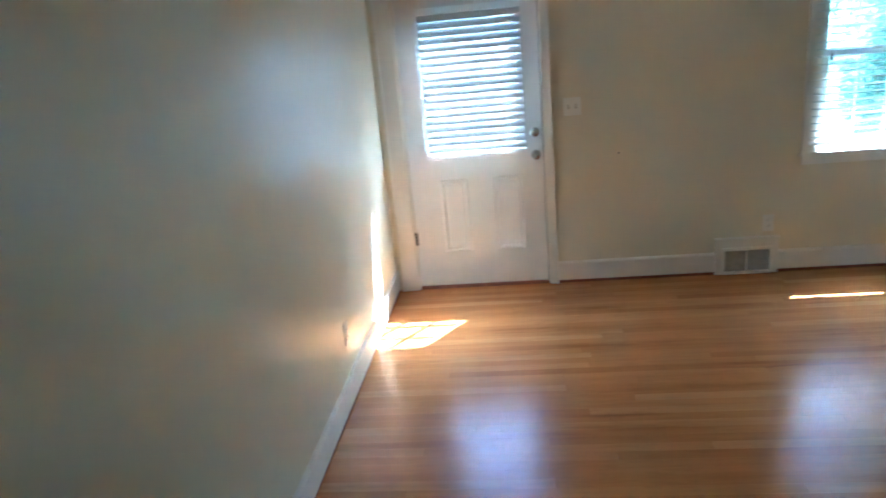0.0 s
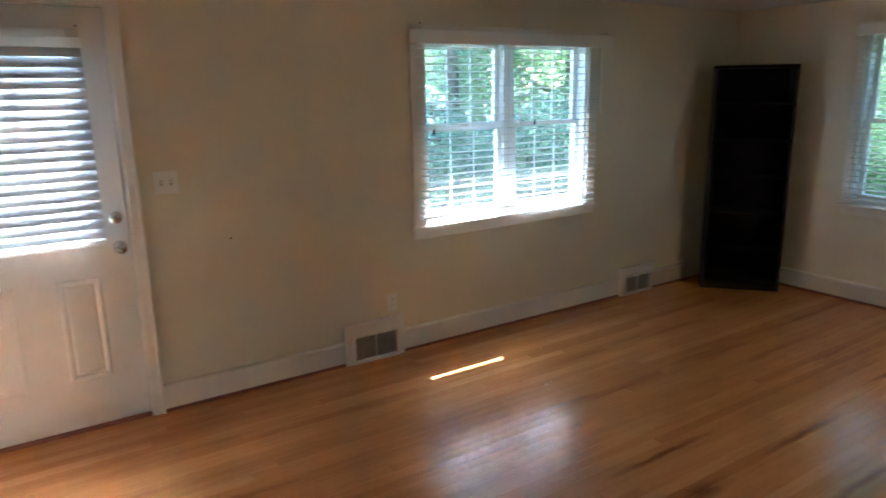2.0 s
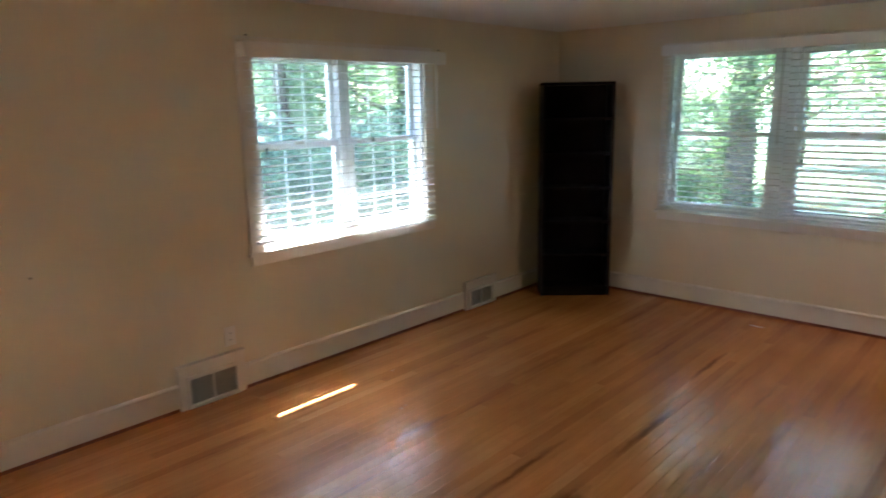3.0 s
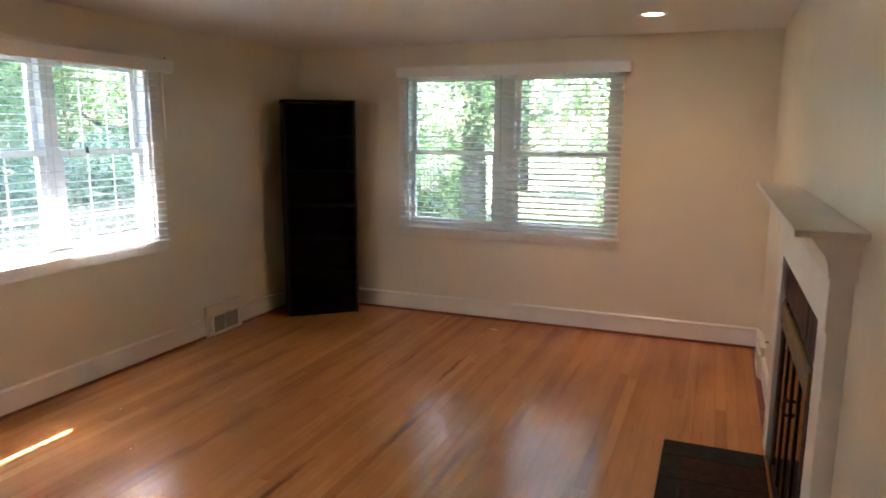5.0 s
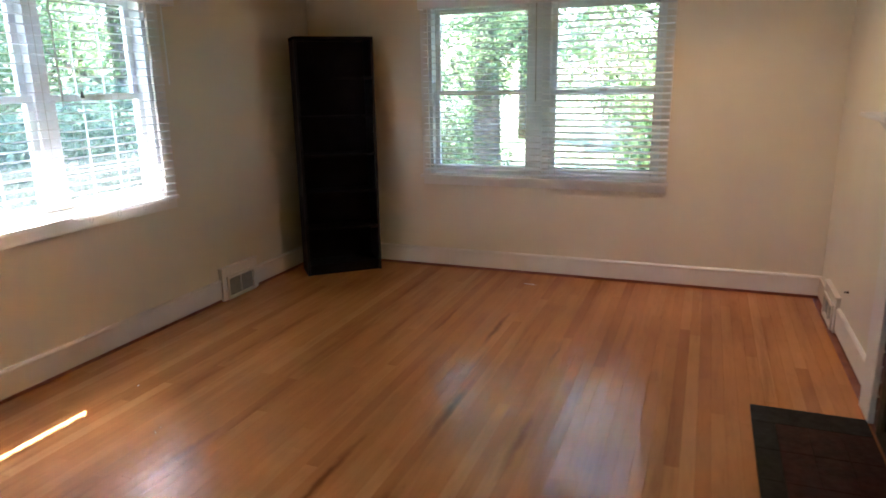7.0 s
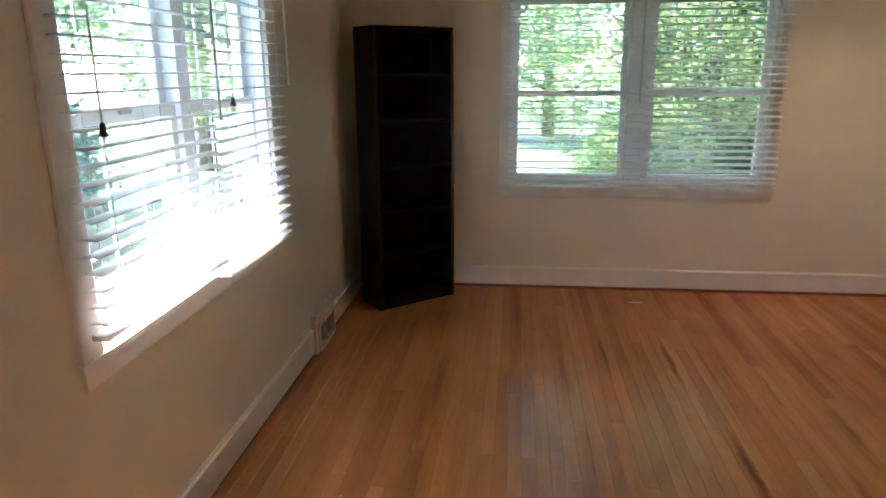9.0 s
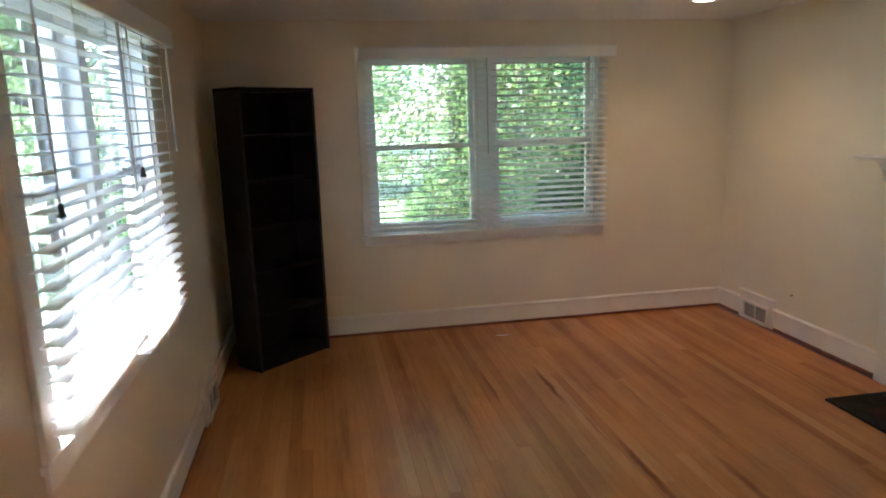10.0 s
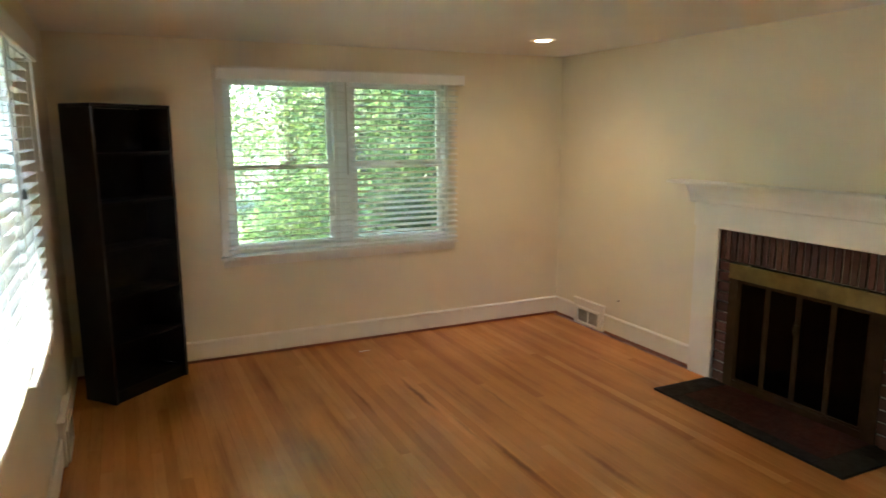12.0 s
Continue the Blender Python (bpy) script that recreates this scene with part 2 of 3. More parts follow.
def brick_material():
    m, nt, p = material("fire_brick")
    info = nt.nodes.new("ShaderNodeObjectInfo")
    col = ramp(nt, info.outputs["Random"], [(0, (0.055, 0.020, 0.015)), (0.5, (0.095, 0.032, 0.021)), (1, (0.135, 0.050, 0.032))])
    mul = nt.nodes.new("ShaderNodeMixRGB"); mul.blend_type = "MULTIPLY"; mul.inputs[0].default_value = 0.8
    sp = ramp(nt, noise_fac(nt, 45, 5), [(0.3, (0.6, 0.55, 0.5)), (0.7, (1.1, 1.1, 1.1))])
    nt.links.new(col, mul.inputs[1]); nt.links.new(sp, mul.inputs[2]); nt.links.new(mul.outputs[0], p.inputs["Base Color"])
    p.inputs["Roughness"].default_value = 0.75
    bump(nt, p, noise_fac(nt, 80, 6), 0.6, 0.003)
    return m


BRICK = brick_material()


def lit_material():
    m, nt, p = material("lamp_glow")
    p.inputs["Base Color"].default_value = (0.9, 0.88, 0.8, 1)
    p.inputs["Emission Color"].default_value = (1.0, 0.78, 0.52, 1)
    p.inputs["Emission Strength"].default_value = 2.0
    return m


GLOW = lit_material()


# ---------------------------------------------------------------- mesh helpers
def add_box(bm, lo, hi, m=None):
    pts = [Vector((x, y, z)) for x in (lo[0], hi[0]) for y in (lo[1], hi[1]) for z in (lo[2], hi[2])]
    v = [bm.verts.new(m @ q if m else q) for q in pts]
    for f in ((0, 1, 3, 2), (4, 6, 7, 5), (0, 4, 5, 1), (2, 3, 7, 6), (0, 2, 6, 4), (1, 5, 7, 3)):
        bm.faces.new([v[i] for i in f])
    return bm


def boxes(*pairs, bevel=0.0, segments=2):
    bm = bmesh.new()
    for lo, hi in pairs:
        add_box(bm, lo, hi)
    bmesh.ops.recalc_face_normals(bm, faces=bm.faces)
    if bevel:
        bmesh.ops.bevel(bm, geom=list(bm.edges), offset=bevel, segments=segments, profile=0.6, affect="EDGES", clamp_overlap=True)
    return bm


def lathe(profile, steps=20, axis="z"):
    """A turned shape from (radius, height) pairs."""
    bm = bmesh.new()
    rings = []
    for r, h in profile:
        ring = []
        for i in range(steps):
            a = 2 * math.pi * i / steps
            q = (r * math.cos(a), r * math.sin(a), h)
            ring.append(bm.verts.new(q if axis == "z" else (q[0], -h, q[1])))
        rings.append(ring)
    for a, b in zip(rings, rings[1:]):
        for i in range(steps):
            bm.faces.new((a[i], a[(i + 1) % steps], b[(i + 1) % steps], b[i]))
    bm.faces.new(rings[0]); bm.faces.new(rings[-1])
    bmesh.ops.recalc_face_normals(bm, faces=bm.faces)
    return bm


def tube(points, radius, steps=8, taper=None):
    bm = bmesh.new()
    pts = [Vector(q) for q in points]
    rings = []
    for i, q in enumerate(pts):
        way = (pts[min(i + 1, len(pts) - 1)] - pts[max(i - 1, 0)]).normalized()
        side = way.cross(Vector((0.31, 0.17, 0.93))).normalized()
        up = side.cross(way)
        r = radius if taper is None else radius + (taper - radius) * i / (len(pts) - 1)
        rings.append([bm.verts.new(q + r * (side * math.cos(2 * math.pi * k / steps) + up * math.sin(2 * math.pi * k / steps))) for k in range(steps)])
    for a, b in zip(rings, rings[1:]):
        for k in range(steps):
            bm.faces.new((a[k], a[(k + 1) % steps], b[(k + 1) % steps], b[k]))
    bm.faces.new(rings[0]); bm.faces.new(rings[-1])
    bmesh.ops.recalc_face_normals(bm, faces=bm.faces)
    return bm


def moulding(profile, length):
    """A profile of (out, up) pairs, run along x from 0 to length; out goes towards -y."""
    bm = bmesh.new()
    ends = [[bm.verts.new((x, -o, u)) for o, u in profile] for x in (0, length)]
    n = len(profile)
    for i in range(n):
        bm.faces.new((ends[0][i], ends[0][(i + 1) % n], ends[1][(i + 1) % n], ends[1][i]))
    bm.faces.new(ends[0]); bm.faces.new(ends[1])
    bmesh.ops.recalc_face_normals(bm, faces=bm.faces)
    return bm


def mesh_of(name, bm, mat, smooth=False):
    me = bpy.data.meshes.new(name)
    bm.to_mesh(me); bm.free()
    me.materials.append(mat)
    if smooth:
        me.shade_smooth()
    return me


def part(name, bm, mat, parent, label="", place=None, smooth=False):
    ob = new(name, bm if isinstance(bm, bpy.types.Mesh) else mesh_of(name, bm, mat, smooth))
    ob.parent = parent
    if place is not None:
        ob.matrix_basis = place
    if label:
        ob["label"] = label
    return ob


def thing(name, label, category, place=None, group="", kind=""):
    ob = new(name)
    ob.empty_display_size = 0.1
    if place is not None:
        ob.matrix_basis = place
    return tagged(ob, label, category, group, kind)


def solid(name, bm, mat, label, category, kind="structure", place=None, group="", smooth=False):
    ob = new(name, mesh_of(name, bm, mat, smooth))
    if place is not None:
        ob.matrix_basis = place
    return tagged(ob, label, category, group, kind)


NORTH = pose(0, 0, 0)
EAST = pose(W, 0, 0, 0, 0, -90)        # local x = -y, local y points outwards
SOUTH = pose(0, -D, 0, 0, 0, 180)      # local x = -x
WEST = pose(0, 0, 0, 0, 0, 90)         # local x = y


# ---------------------------------------------------------------- structure
DX0, DX1, DH = 0.150, 1.092, 2.045       # door opening
N0, N1, NZ0, NZ1 = 2.784, 4.176, 0.80, 1.960    # north window opening
E0, E1, EZ0, EZ1 = 1.035, 2.748, 0.745, 2.000   # east window opening (along -y)
HALL_X, HALL_Y, HALL_TOP = 1.42, -6.6, 2.06     # opening to the hall behind
FB0, FB1, FBZ = 3.010, 3.985, 0.80                # firebox opening in the south wall

solid("wall_north", boxes(((-T, 0, 0), (DX0, T, H)), ((DX0, 0, DH), (DX1, T, H)), ((DX1, 0, 0), (N0, T, H)),
      ((N0, 0, 0), (N1, T, NZ0)), ((N0, 0, NZ1), (N1, T, H)), ((N1, 0, 0), (W + T, T, H))), WALL,
      "beige satin painted wall with door and window", "wall")
solid("wall_east", boxes(((W, -E0, 0), (W + T, 0, H)), ((W, -E1, 0), (W + T, -E0, EZ0)), ((W, -E1, EZ1), (W + T, -E0, H)),
      ((W, -D - T, 0), (W + T, -E1, H))), WALL, "beige satin painted wall with wide window", "wall")
solid("wall_south", boxes(((HALL_X, -D - T, 0), (FB0, -D, H)), ((FB0, -D - T, FBZ), (FB1, -D, H)), ((FB1, -D - T, 0), (W, -D, H)),
      ((0, -D - T, HALL_TOP), (HALL_X, -D, H))), WALL, "beige satin painted wall around the fireplace", "wall")
solid("wall_west", boxes(((-T, HALL_Y, 0), (0, 0, H))), WALL, "long beige satin painted wall", "wall")
solid("wall_hall_east", boxes(((HALL_X, HALL_Y, 0), (HALL_X + T, -D - T, H))), WALL, "plain beige hall wall", "wall")
solid("wall_hall_end", boxes(((-T, HALL_Y - T, 0), (HALL_X + T, HALL_Y, H))), WALL, "plain beige wall closing the hall", "wall")
solid("ceiling", boxes(((-T, HALL_Y - T, H), (W + T, T, H + 0.20))), CEIL, "off-white matte painted plaster ceiling", "ceiling")
# Unseen overhangs, stepped and lengthened to keep sun off both windows.
solid("roof", boxes(((-0.6, HALL_Y - 0.6, H + 0.203), (W + 0.9, 0.37, H + 0.36)), ((2.25, 0.371, H + 0.203), (W + 0.9, 0.79, H + 0.36))), SIDING, "unseen flat eave above, sized to shade the windows", "roof")
subfloor = solid("floor", boxes(((-T, HALL_Y - T, -0.16), (W + T, T, -0.021))), GAP, "oak strip floor in warm orange-brown finish", "floor")

BASE = [(0, 0.022), (0.016, 0.022), (0.016, 0.135), (0.020, 0.139), (0.020, 0.147), (0.012, 0.156), (0, 0.156)]


def baseboard(place, a, b):
    solid("baseboard", moulding(BASE, b - a), TRIM, "white painted wooden baseboard", "baseboard", place=place @ pose(a, 0, 0))
    solid("trim", boxes(((a, -0.010, 0), (b, 0, 0.021))), GAP, "dark red-brown gap strip below the baseboard", "trim", place=place)


CASE_L, CASE_R = 0.036, 1.143
baseboard(NORTH, CASE_R + 0.001, 2.187)
baseboard(NORTH, 2.593, 4.574)
baseboard(NORTH, 4.963, W)
baseboard(EAST, 0.0, D)
baseboard(SOUTH, -W, -5.607)
baseboard(SOUTH, -5.218, -4.278)
baseboard(SOUTH, -2.744, -HALL_X)
baseboard(WEST, HALL_Y, 0)


# ---------------------------------------------------------------- door
def make_door():
    door = thing("door_1", "white panelled entry door with half glass, closed", "door", kind="structure")
    # casing
    for a, b in ((CASE_L, DX0 + 0.004), (DX1 - 0.004, CASE_R)):
        part("door_casing", boxes(((a, -0.019, 0), (b, -0.0005, DH + 0.07)), ((a if a < 0.5 else b - 0.016, -0.026, 0), (a + 0.016 if a < 0.5 else b, -0.0195, DH + 0.07)), bevel=0.003), TRIM, door)
    part("door_casing", boxes(((DX0 + 0.0045, -0.019, DH - 0.004), (DX1 - 0.0045, -0.0005, DH + 0.07)), bevel=0.003), TRIM, door)
    # jambs
    part("jamb", boxes(((DX0, 0.0, 0), (DX0 + 0.016, T, DH))), TRIM, door)
    part("jamb", boxes(((DX1 - 0.012, 0.0, 0), (DX1, T, DH))), TRIM, door)
    part("jamb", boxes(((DX0 + 0.017, 0.0, DH - 0.012), (DX1 - 0.013, T, DH))), TRIM, door)
    part("threshold", boxes(((DX0 + 0.017, -0.004, -0.02), (DX1 - 0.013, T, 0.016)), bevel=0.003), GAP, door, "dark worn threshold under the door")
    # leaf: stiles and rails round the glass, solid below
    x0, x1, z0, z1 = DX0 + 0.020, DX1 - 0.017, 0.024, DH - 0.017
    # Weatherstrip in near-black, so its colour also gives the gap's deep shade.
    part("weatherstrip", boxes(((DX0 + 0.0165, 0.034, 0.017), (x0 + 0.006, 0.0495, DH - 0.013)), ((x1 - 0.006, 0.034, 0.017), (DX1 - 0.0125, 0.0495, DH - 0.013)), ((x0 + 0.0065, 0.034, 0.0165), (x1 - 0.0065, 0.0495, z0 + 0.002)), ((x0 + 0.0065, 0.034, z1 - 0.002), (x1 - 0.0065, 0.0495, DH - 0.013))), DARK, door, "dark weatherstrip that stands for the shade in the door gap")
    y0, y1 = 0.006, 0.033
    g0, g1, gz0, gz1 = 0.335, 0.925, 0.975, 1.895
    part("door_leaf", boxes(((x0, y0, z0), (g0, y1, z1)), ((g1, y0, z0), (x1, y1, z1)), ((g0, y0, z0), (g1, y1, gz0)), ((g0, y0, gz1), (g1, y1, z1))), DOOR, door)
    # moulded frame round the glass
    fr = 0.042
    part("glass_frame", boxes(((g0 - fr, -0.008, gz0 - fr), (g0 + 0.008, y0 - 0.0005, gz1 + fr)), ((g1 - 0.008, -0.008, gz0 - fr), (g1 + fr, y0 - 0.0005, gz1 + fr)),
         ((g0 + 0.009, -0.008, gz0 - fr), (g1 - 0.009, y0 - 0.0005, gz0 + 0.008)), ((g0 + 0.009, -0.008, gz1 - 0.008), (g1 - 0.009, y0 - 0.0005, gz1 + fr)), bevel=0.004), DOOR, door)
    pane = part("pane", boxes(((g0, 0.022, gz0), (g1, 0.026, gz1))), GLASS, door, "clear glass pane of the door")
    pane.visible_shadow = False
    for i in (1, 2):
        u = g0 + (g1 - g0) * i / 3
        part("muntin", boxes(((u - 0.015, 0.036, gz0), (u + 0.015, 0.056, gz1)), bevel=0.003), DOOR, door)
        v = gz0 + (gz1 - gz0) * i / 3
        for k in range(3):
            a = g0 + (g1 - g0) * k / 3 + 0.0155
            part("muntin", boxes(((a, 0.036, v - 0.015), (a + (g1 - g0) / 3 - 0.031, 0.056, v + 0.015))), DOOR, door)
    # two raised panels
    for a, b in ((0.368, 0.560), (0.732, 0.925)):
        bm = bmesh.new()
        rings = []
        for inset, out in ((0, 0.0004), (0.008, 0.0068), (0.020, 0.0068), (0.032, 0.0010), (0.046, 0.0048)):
            rings.append([bm.verts.new((x, y0 - out, z)) for x, z in ((a + inset, 0.27 + inset), (b - inset, 0.27 + inset), (b - inset, 0.785 - inset), (a + inset, 0.785 - inset))])
        for p, q in zip(rings, rings[1:]):
            for i in range(4):
                bm.faces.new((p[i], p[(i + 1) % 4], q[(i + 1) % 4], q[i]))
        bm.faces.new(rings[-1])
        bmesh.ops.recalc_face_normals(bm, faces=bm.faces)
        part("raised_panel", bm, DOOR, door)
    for z in (0.335, 1.06, 1.80):
        part("hinge", boxes(((x0 - 0.008, -0.012, z), (x0 + 0.010, 0.004, z + 0.09)), bevel=0.003), TRIM if z > 0.5 else BRONZE, door)
    kx = 1.028
    knob = part("door_knob", lathe([(0.0305, 0), (0.0315, 0.005), (0.026, 0.011), (0.011, 0.016), (0.011, 0.032), (0.021, 0.040), (0.0265, 0.052), (0.0255, 0.064), (0.016, 0.071), (0.004, 0.072)], 24, "y"), NICKEL, door, "satin nickel round knob", pose(kx, y0, 0.915), True)
    bolt = part("deadbolt", lathe([(0.030, 0), (0.0315, 0.006), (0.029, 0.013), (0.014, 0.016), (0.004, 0.0165)], 24, "y"), NICKEL, door, "satin nickel deadbolt", pose(kx, y0, 1.062), True)
    part("thumb_turn", boxes(((-0.004, -0.030, -0.016), (0.004, -0.015, 0.016)), bevel=0.003), NICKEL, bolt)
    return door


make_door()


# ---------------------------------------------------------------- windows
def make_window(number, place, u0, u1, z0, z1, muntins, post, meet, case, stool, glass, label):
    win = thing("window_" + str(number), label, "window", place, kind="structure")
    d0, d1 = 0.045, 0.115           # frame depth inside the opening
    mid = (u0 + u1) / 2
    # casing on the wall, stool and apron
    part("window_casing", boxes(((u0 - case, -0.016, z0), (u0 + 0.004, -0.0005, z1 + 0.055)), bevel=0.003), TRIM, win)
    part("window_casing", boxes(((u1 - 0.004, -0.016, z0), (u1 + case, -0.0005, z1 + 0.055)), bevel=0.003), TRIM, win)
    part("window_casing", boxes(((u0 + 0.005, -0.016, z1 - 0.004), (u1 - 0.005, -0.0005, z1 + 0.055)), bevel=0.003), TRIM, win)
    part("window_sill", boxes(((u0 - case - 0.012, -stool, z0 - 0.022), (u1 + case + 0.012, -0.0005, z0 - 0.0005)), ((u0 + 0.001, -0.0004, z0 - 0.0003), (u1 - 0.001, d0 - 0.001, z0 + 0.004)), bevel=0.003), TRIM, win)
    part("apron", boxes(((u0 - case + 0.005, -0.014, z0 - 0.078), (u1 + case - 0.005, -0.0005, z0 - 0.0225)), bevel=0.003), TRIM, win)
    # jamb liner and outer frame
    for a, b in ((u0, u0 + 0.030), (mid - post, mid + post), (u1 - 0.030, u1)):
        part("window_frame", boxes(((a, 0.0005 if abs(a - u0) < 1e-6 or b == u1 else 0.03, z0 + 0.0045), (b, T - 0.004, z1)), bevel=0.002), VINYL, win)
    for a, b in ((u0 + 0.031, mid - post - 0.001), (mid + post + 0.001, u1 - 0.031)):
        part("window_frame", boxes(((a, 0.03, z1 - 0.032), (b, T - 0.004, z1 - 0.0005))), VINYL, win)
        part("window_frame", boxes(((a, 0.044, z0 + 0.0045), (b, T - 0.004, z0 + 0.026))), VINYL, win)
        zr = meet
        for low in (True, False):
            y = 0.050 if low else 0.082
            s0, s1 = (z0 + 0.027, zr + 0.018) if low else (zr - 0.018, z1 - 0.033)
            sash = part("sash", boxes(((a, y, s0), (a + 0.036, y + 0.030, s1)), ((b - 0.036, y, s0), (b, y + 0.030, s1)),
                        ((a + 0.036, y, s0), (b - 0.036, y + 0.030, s0 + (0.046 if low else 0.034))), ((a + 0.036, y, s1 - 0.034), (b - 0.036, y + 0.030, s1))), VINYL, win)
            pz0, pz1 = s0 + (0.046 if low else 0.034), s1 - 0.034
            pane = part("pane", boxes(((a + 0.034, y + 0.013, pz0 - 0.002), (b - 0.034, y + 0.017, pz1 + 0.002))), glass, sash, "clear window glass")
            pane.visible_shadow = False
            if low:
                part("sash_lock", boxes(((mid + (a - mid + b - mid) / 2 - 0.028, y - 0.012, s1 - 0.012), (mid + (a - mid + b - mid) / 2 + 0.028, y - 0.0005, s1 + 0.004)), bevel=0.003), CORD, sash, "small grey sash lock")
            if muntins:
                for i in (1, 2):
                    u = a + 0.036 + (b - a - 0.072) * i / 3
                    part("muntin", boxes(((u - 0.0030, y + 0.019, pz0), (u + 0.0030, y + 0.025, pz1))), VINYL, sash)
                v = pz0 + (pz1 - pz0) * 0.28
                for i in range(3):
                    u = a + 0.036 + (b - a - 0.072) * i / 3
                    part("muntin", boxes(((u + 0.006, y + 0.019, v - 0.0030), (u + (b - a - 0.072) / 3 - 0.006, y + 0.025, v + 0.0030))), VINYL, sash)
    return win


make_window(1, NORTH, N0, N1, NZ0, NZ1, True, 0.042, 1.398, 0.084, 0.021, GLASS_N, "white double-hung twin window with grid muntins")
make_window(2, EAST, E0, E1, EZ0, EZ1, False, 0.073, 1.360, 0.055, 0.052, GLASS_E, "wide white double-hung twin window facing trees")


def slat_mesh(length, width, mat):
    """A slightly crowned slat along x, centred."""
    bm = bmesh.new()
    prof = []
    for i in range(5):
        w = -width / 2 + width * i / 4
        prof.append((w, 0.0028 * (1 - (2 * w / width) ** 2)))
    outline = [(w, h + 0.0014) for w, h in prof] + [(w, h - 0.0014) for w, h in reversed(prof)]
    ends = [[bm.verts.new((x, w, h)) for w, h in outline] for x in (-length / 2, length / 2)]
    n = len(outline)
    for i in range(n):
        bm.faces.new((ends[0][i], ends[0][(i + 1) % n], ends[1][(i + 1) % n], ends[1][i]))
    bm.faces.new(ends[0]); bm.faces.new(ends[1])
    bmesh.ops.recalc_face_normals(bm, faces=bm.faces)
    return mesh_of("slat", bm, mat)


def make_blind(place, u0, u1, z_bottom, z_top, depth, width, pitch, tilt, label, group, cords=(0.12, 0.5, 0.88), wand=None, pull=None, mat=SLAT, wobble=1.2, loops=False):
    """A horizontal slat blind hanging in the plane y = depth."""
    b = thing("window_blind", label, "blind", place, group)
    part("headrail", boxes(((u0, depth - 0.026, z_top - 0.042), (u1, depth + 0.026, z_top)), bevel=0.003), SLAT, b)
    part("bottom_rail", boxes(((u0, depth - 0.024, z_bottom), (u1, depth + 0.024, z_bottom + 0.017)), bevel=0.004), SLAT, b)
    me = slat_mesh(u1 - u0 - 0.002, width, mat)
    z = z_bottom + 0.017 + pitch * 0.6
    while z < z_top - 0.036:
        wob = random.uniform(-wobble, wobble)
        part("slat", me, mat, b, place=pose((u0 + u1) / 2, depth, z, tilt + wob, random.uniform(-0.12, 0.12), 0))
        z += pitch
    for c in cords:
        u = u0 + (u1 - u0) * c
        for side in (-1, 1):
            part("ladder_cord", boxes(((u - 0.0008, depth + side * (width / 2 + 0.0015) - 0.0008, z_bottom + 0.01), (u + 0.0008, depth + side * (width / 2 + 0.0015) + 0.0008, z_top - 0.04))), CORD, b)
    if loops:
        for c in (0.10, 0.36, 0.62, 0.88):
            u = u0 + (u1 - u0) * c
            ring = [(u + 0.011 * math.sin(a), depth - 0.030, z_bottom - 0.010 - 0.017 * math.cos(a)) for a in np.linspace(-2.6, 2.6, 11)]
            part("cord_loop", tube(ring, 0.0011, 5), CORD, b)
    if wand:
        u, low = wand
        part("tilt_wand", tube([(u, depth - width / 2 - 0.012, z_top - 0.05), (u + 0.002, depth - width / 2 - 0.014, low)], 0.0045, 8), SLAT if low > 1.45 else CORD, b, "slim tilt wand")
    if pull:
        u, low = pull
        for du in (-0.004, 0.004):
            part("pull_cord", tube([(u + du, depth - width / 2 - 0.008, z_top - 0.05), (u + du * 0.5, depth - width / 2 - 0.010, low + 0.03)], 0.0012, 6), CORD, b)
        part("tassel", lathe([(0.004, 0.034), (0.007, 0.028), (0.008, 0.012), (0.011, 0.006), (0.011, 0), (0.004, -0.002)], 12), TASSEL, b, "dark cord tassel", pose(u, depth - width / 2 - 0.010, low), True)
    return b


G = "blinds on the windows"
NB0, NBM, NB1 = 2.735, 3.490, 4.204
make_blind(NORTH, NB0, NBM - 0.003, 0.852, 1.966, -0.046, 0.050, 0.0445, 0, "white open slat blind, bottom rail just above the sill", G, wand=(3.487, 1.36), pull=(2.812, 1.37))
make_blind(NORTH, NBM + 0.003, NB1, 0.791, 1.966, -0.046, 0.050, 0.0445, 0, "white open slat blind hanging beside its twin", G, wand=(4.222, 1.46), pull=(3.612, 1.40), loops=True)
EB0, EBM, EB1 = 1.020, 1.925, 2.800
make_blind(EAST, EB0, EBM - 0.003, 0.780, 2.018, -0.046, 0.050, 0.0445, 0, "white open slat blind before leafy trees", G, wand=(1.885, 1.30))
make_blind(EAST, EBM + 0.003, EB1, 0.768, 2.018, -0.046, 0.050, 0.0445, 12, "white slat blind tilted slightly closed", G)
make_blind(NORTH, 0.320, 0.968, 0.956, 1.892, -0.036, 0.050, 0.0462, 64.0, "white door blind with slats tilted nearly shut", "", cords=(0.14, 0.5, 0.86), pull=(0.335, 1.33), mat=DOORSLAT, wobble=0.3)


def valance(place, a, b, z0, z1):
    v = thing("valance", "white painted boxed window valance above the blinds", "valance", place, "valances above the windows")
    part("front_board", boxes(((a, -0.098, z0), (b, -0.084, z1)), bevel=0.005), VALANCE, v)
    part("end_board", boxes(((a, -0.0835, z0), (a + 0.013, -0.0165, z1))), VALANCE, v)
    part("end_board", boxes(((b - 0.013, -0.0835, z0), (b, -0.0165, z1))), VALANCE, v)
    part("top_board", boxes(((a + 0.014, -0.0835, z1 - 0.013), (b - 0.014, -0.0165, z1 - 0.001))), VALANCE, v)


valance(NORTH, 2.702, 4.316, 1.900, 1.982)
valance(EAST, 0.996, 2.846, 1.960, 2.036)


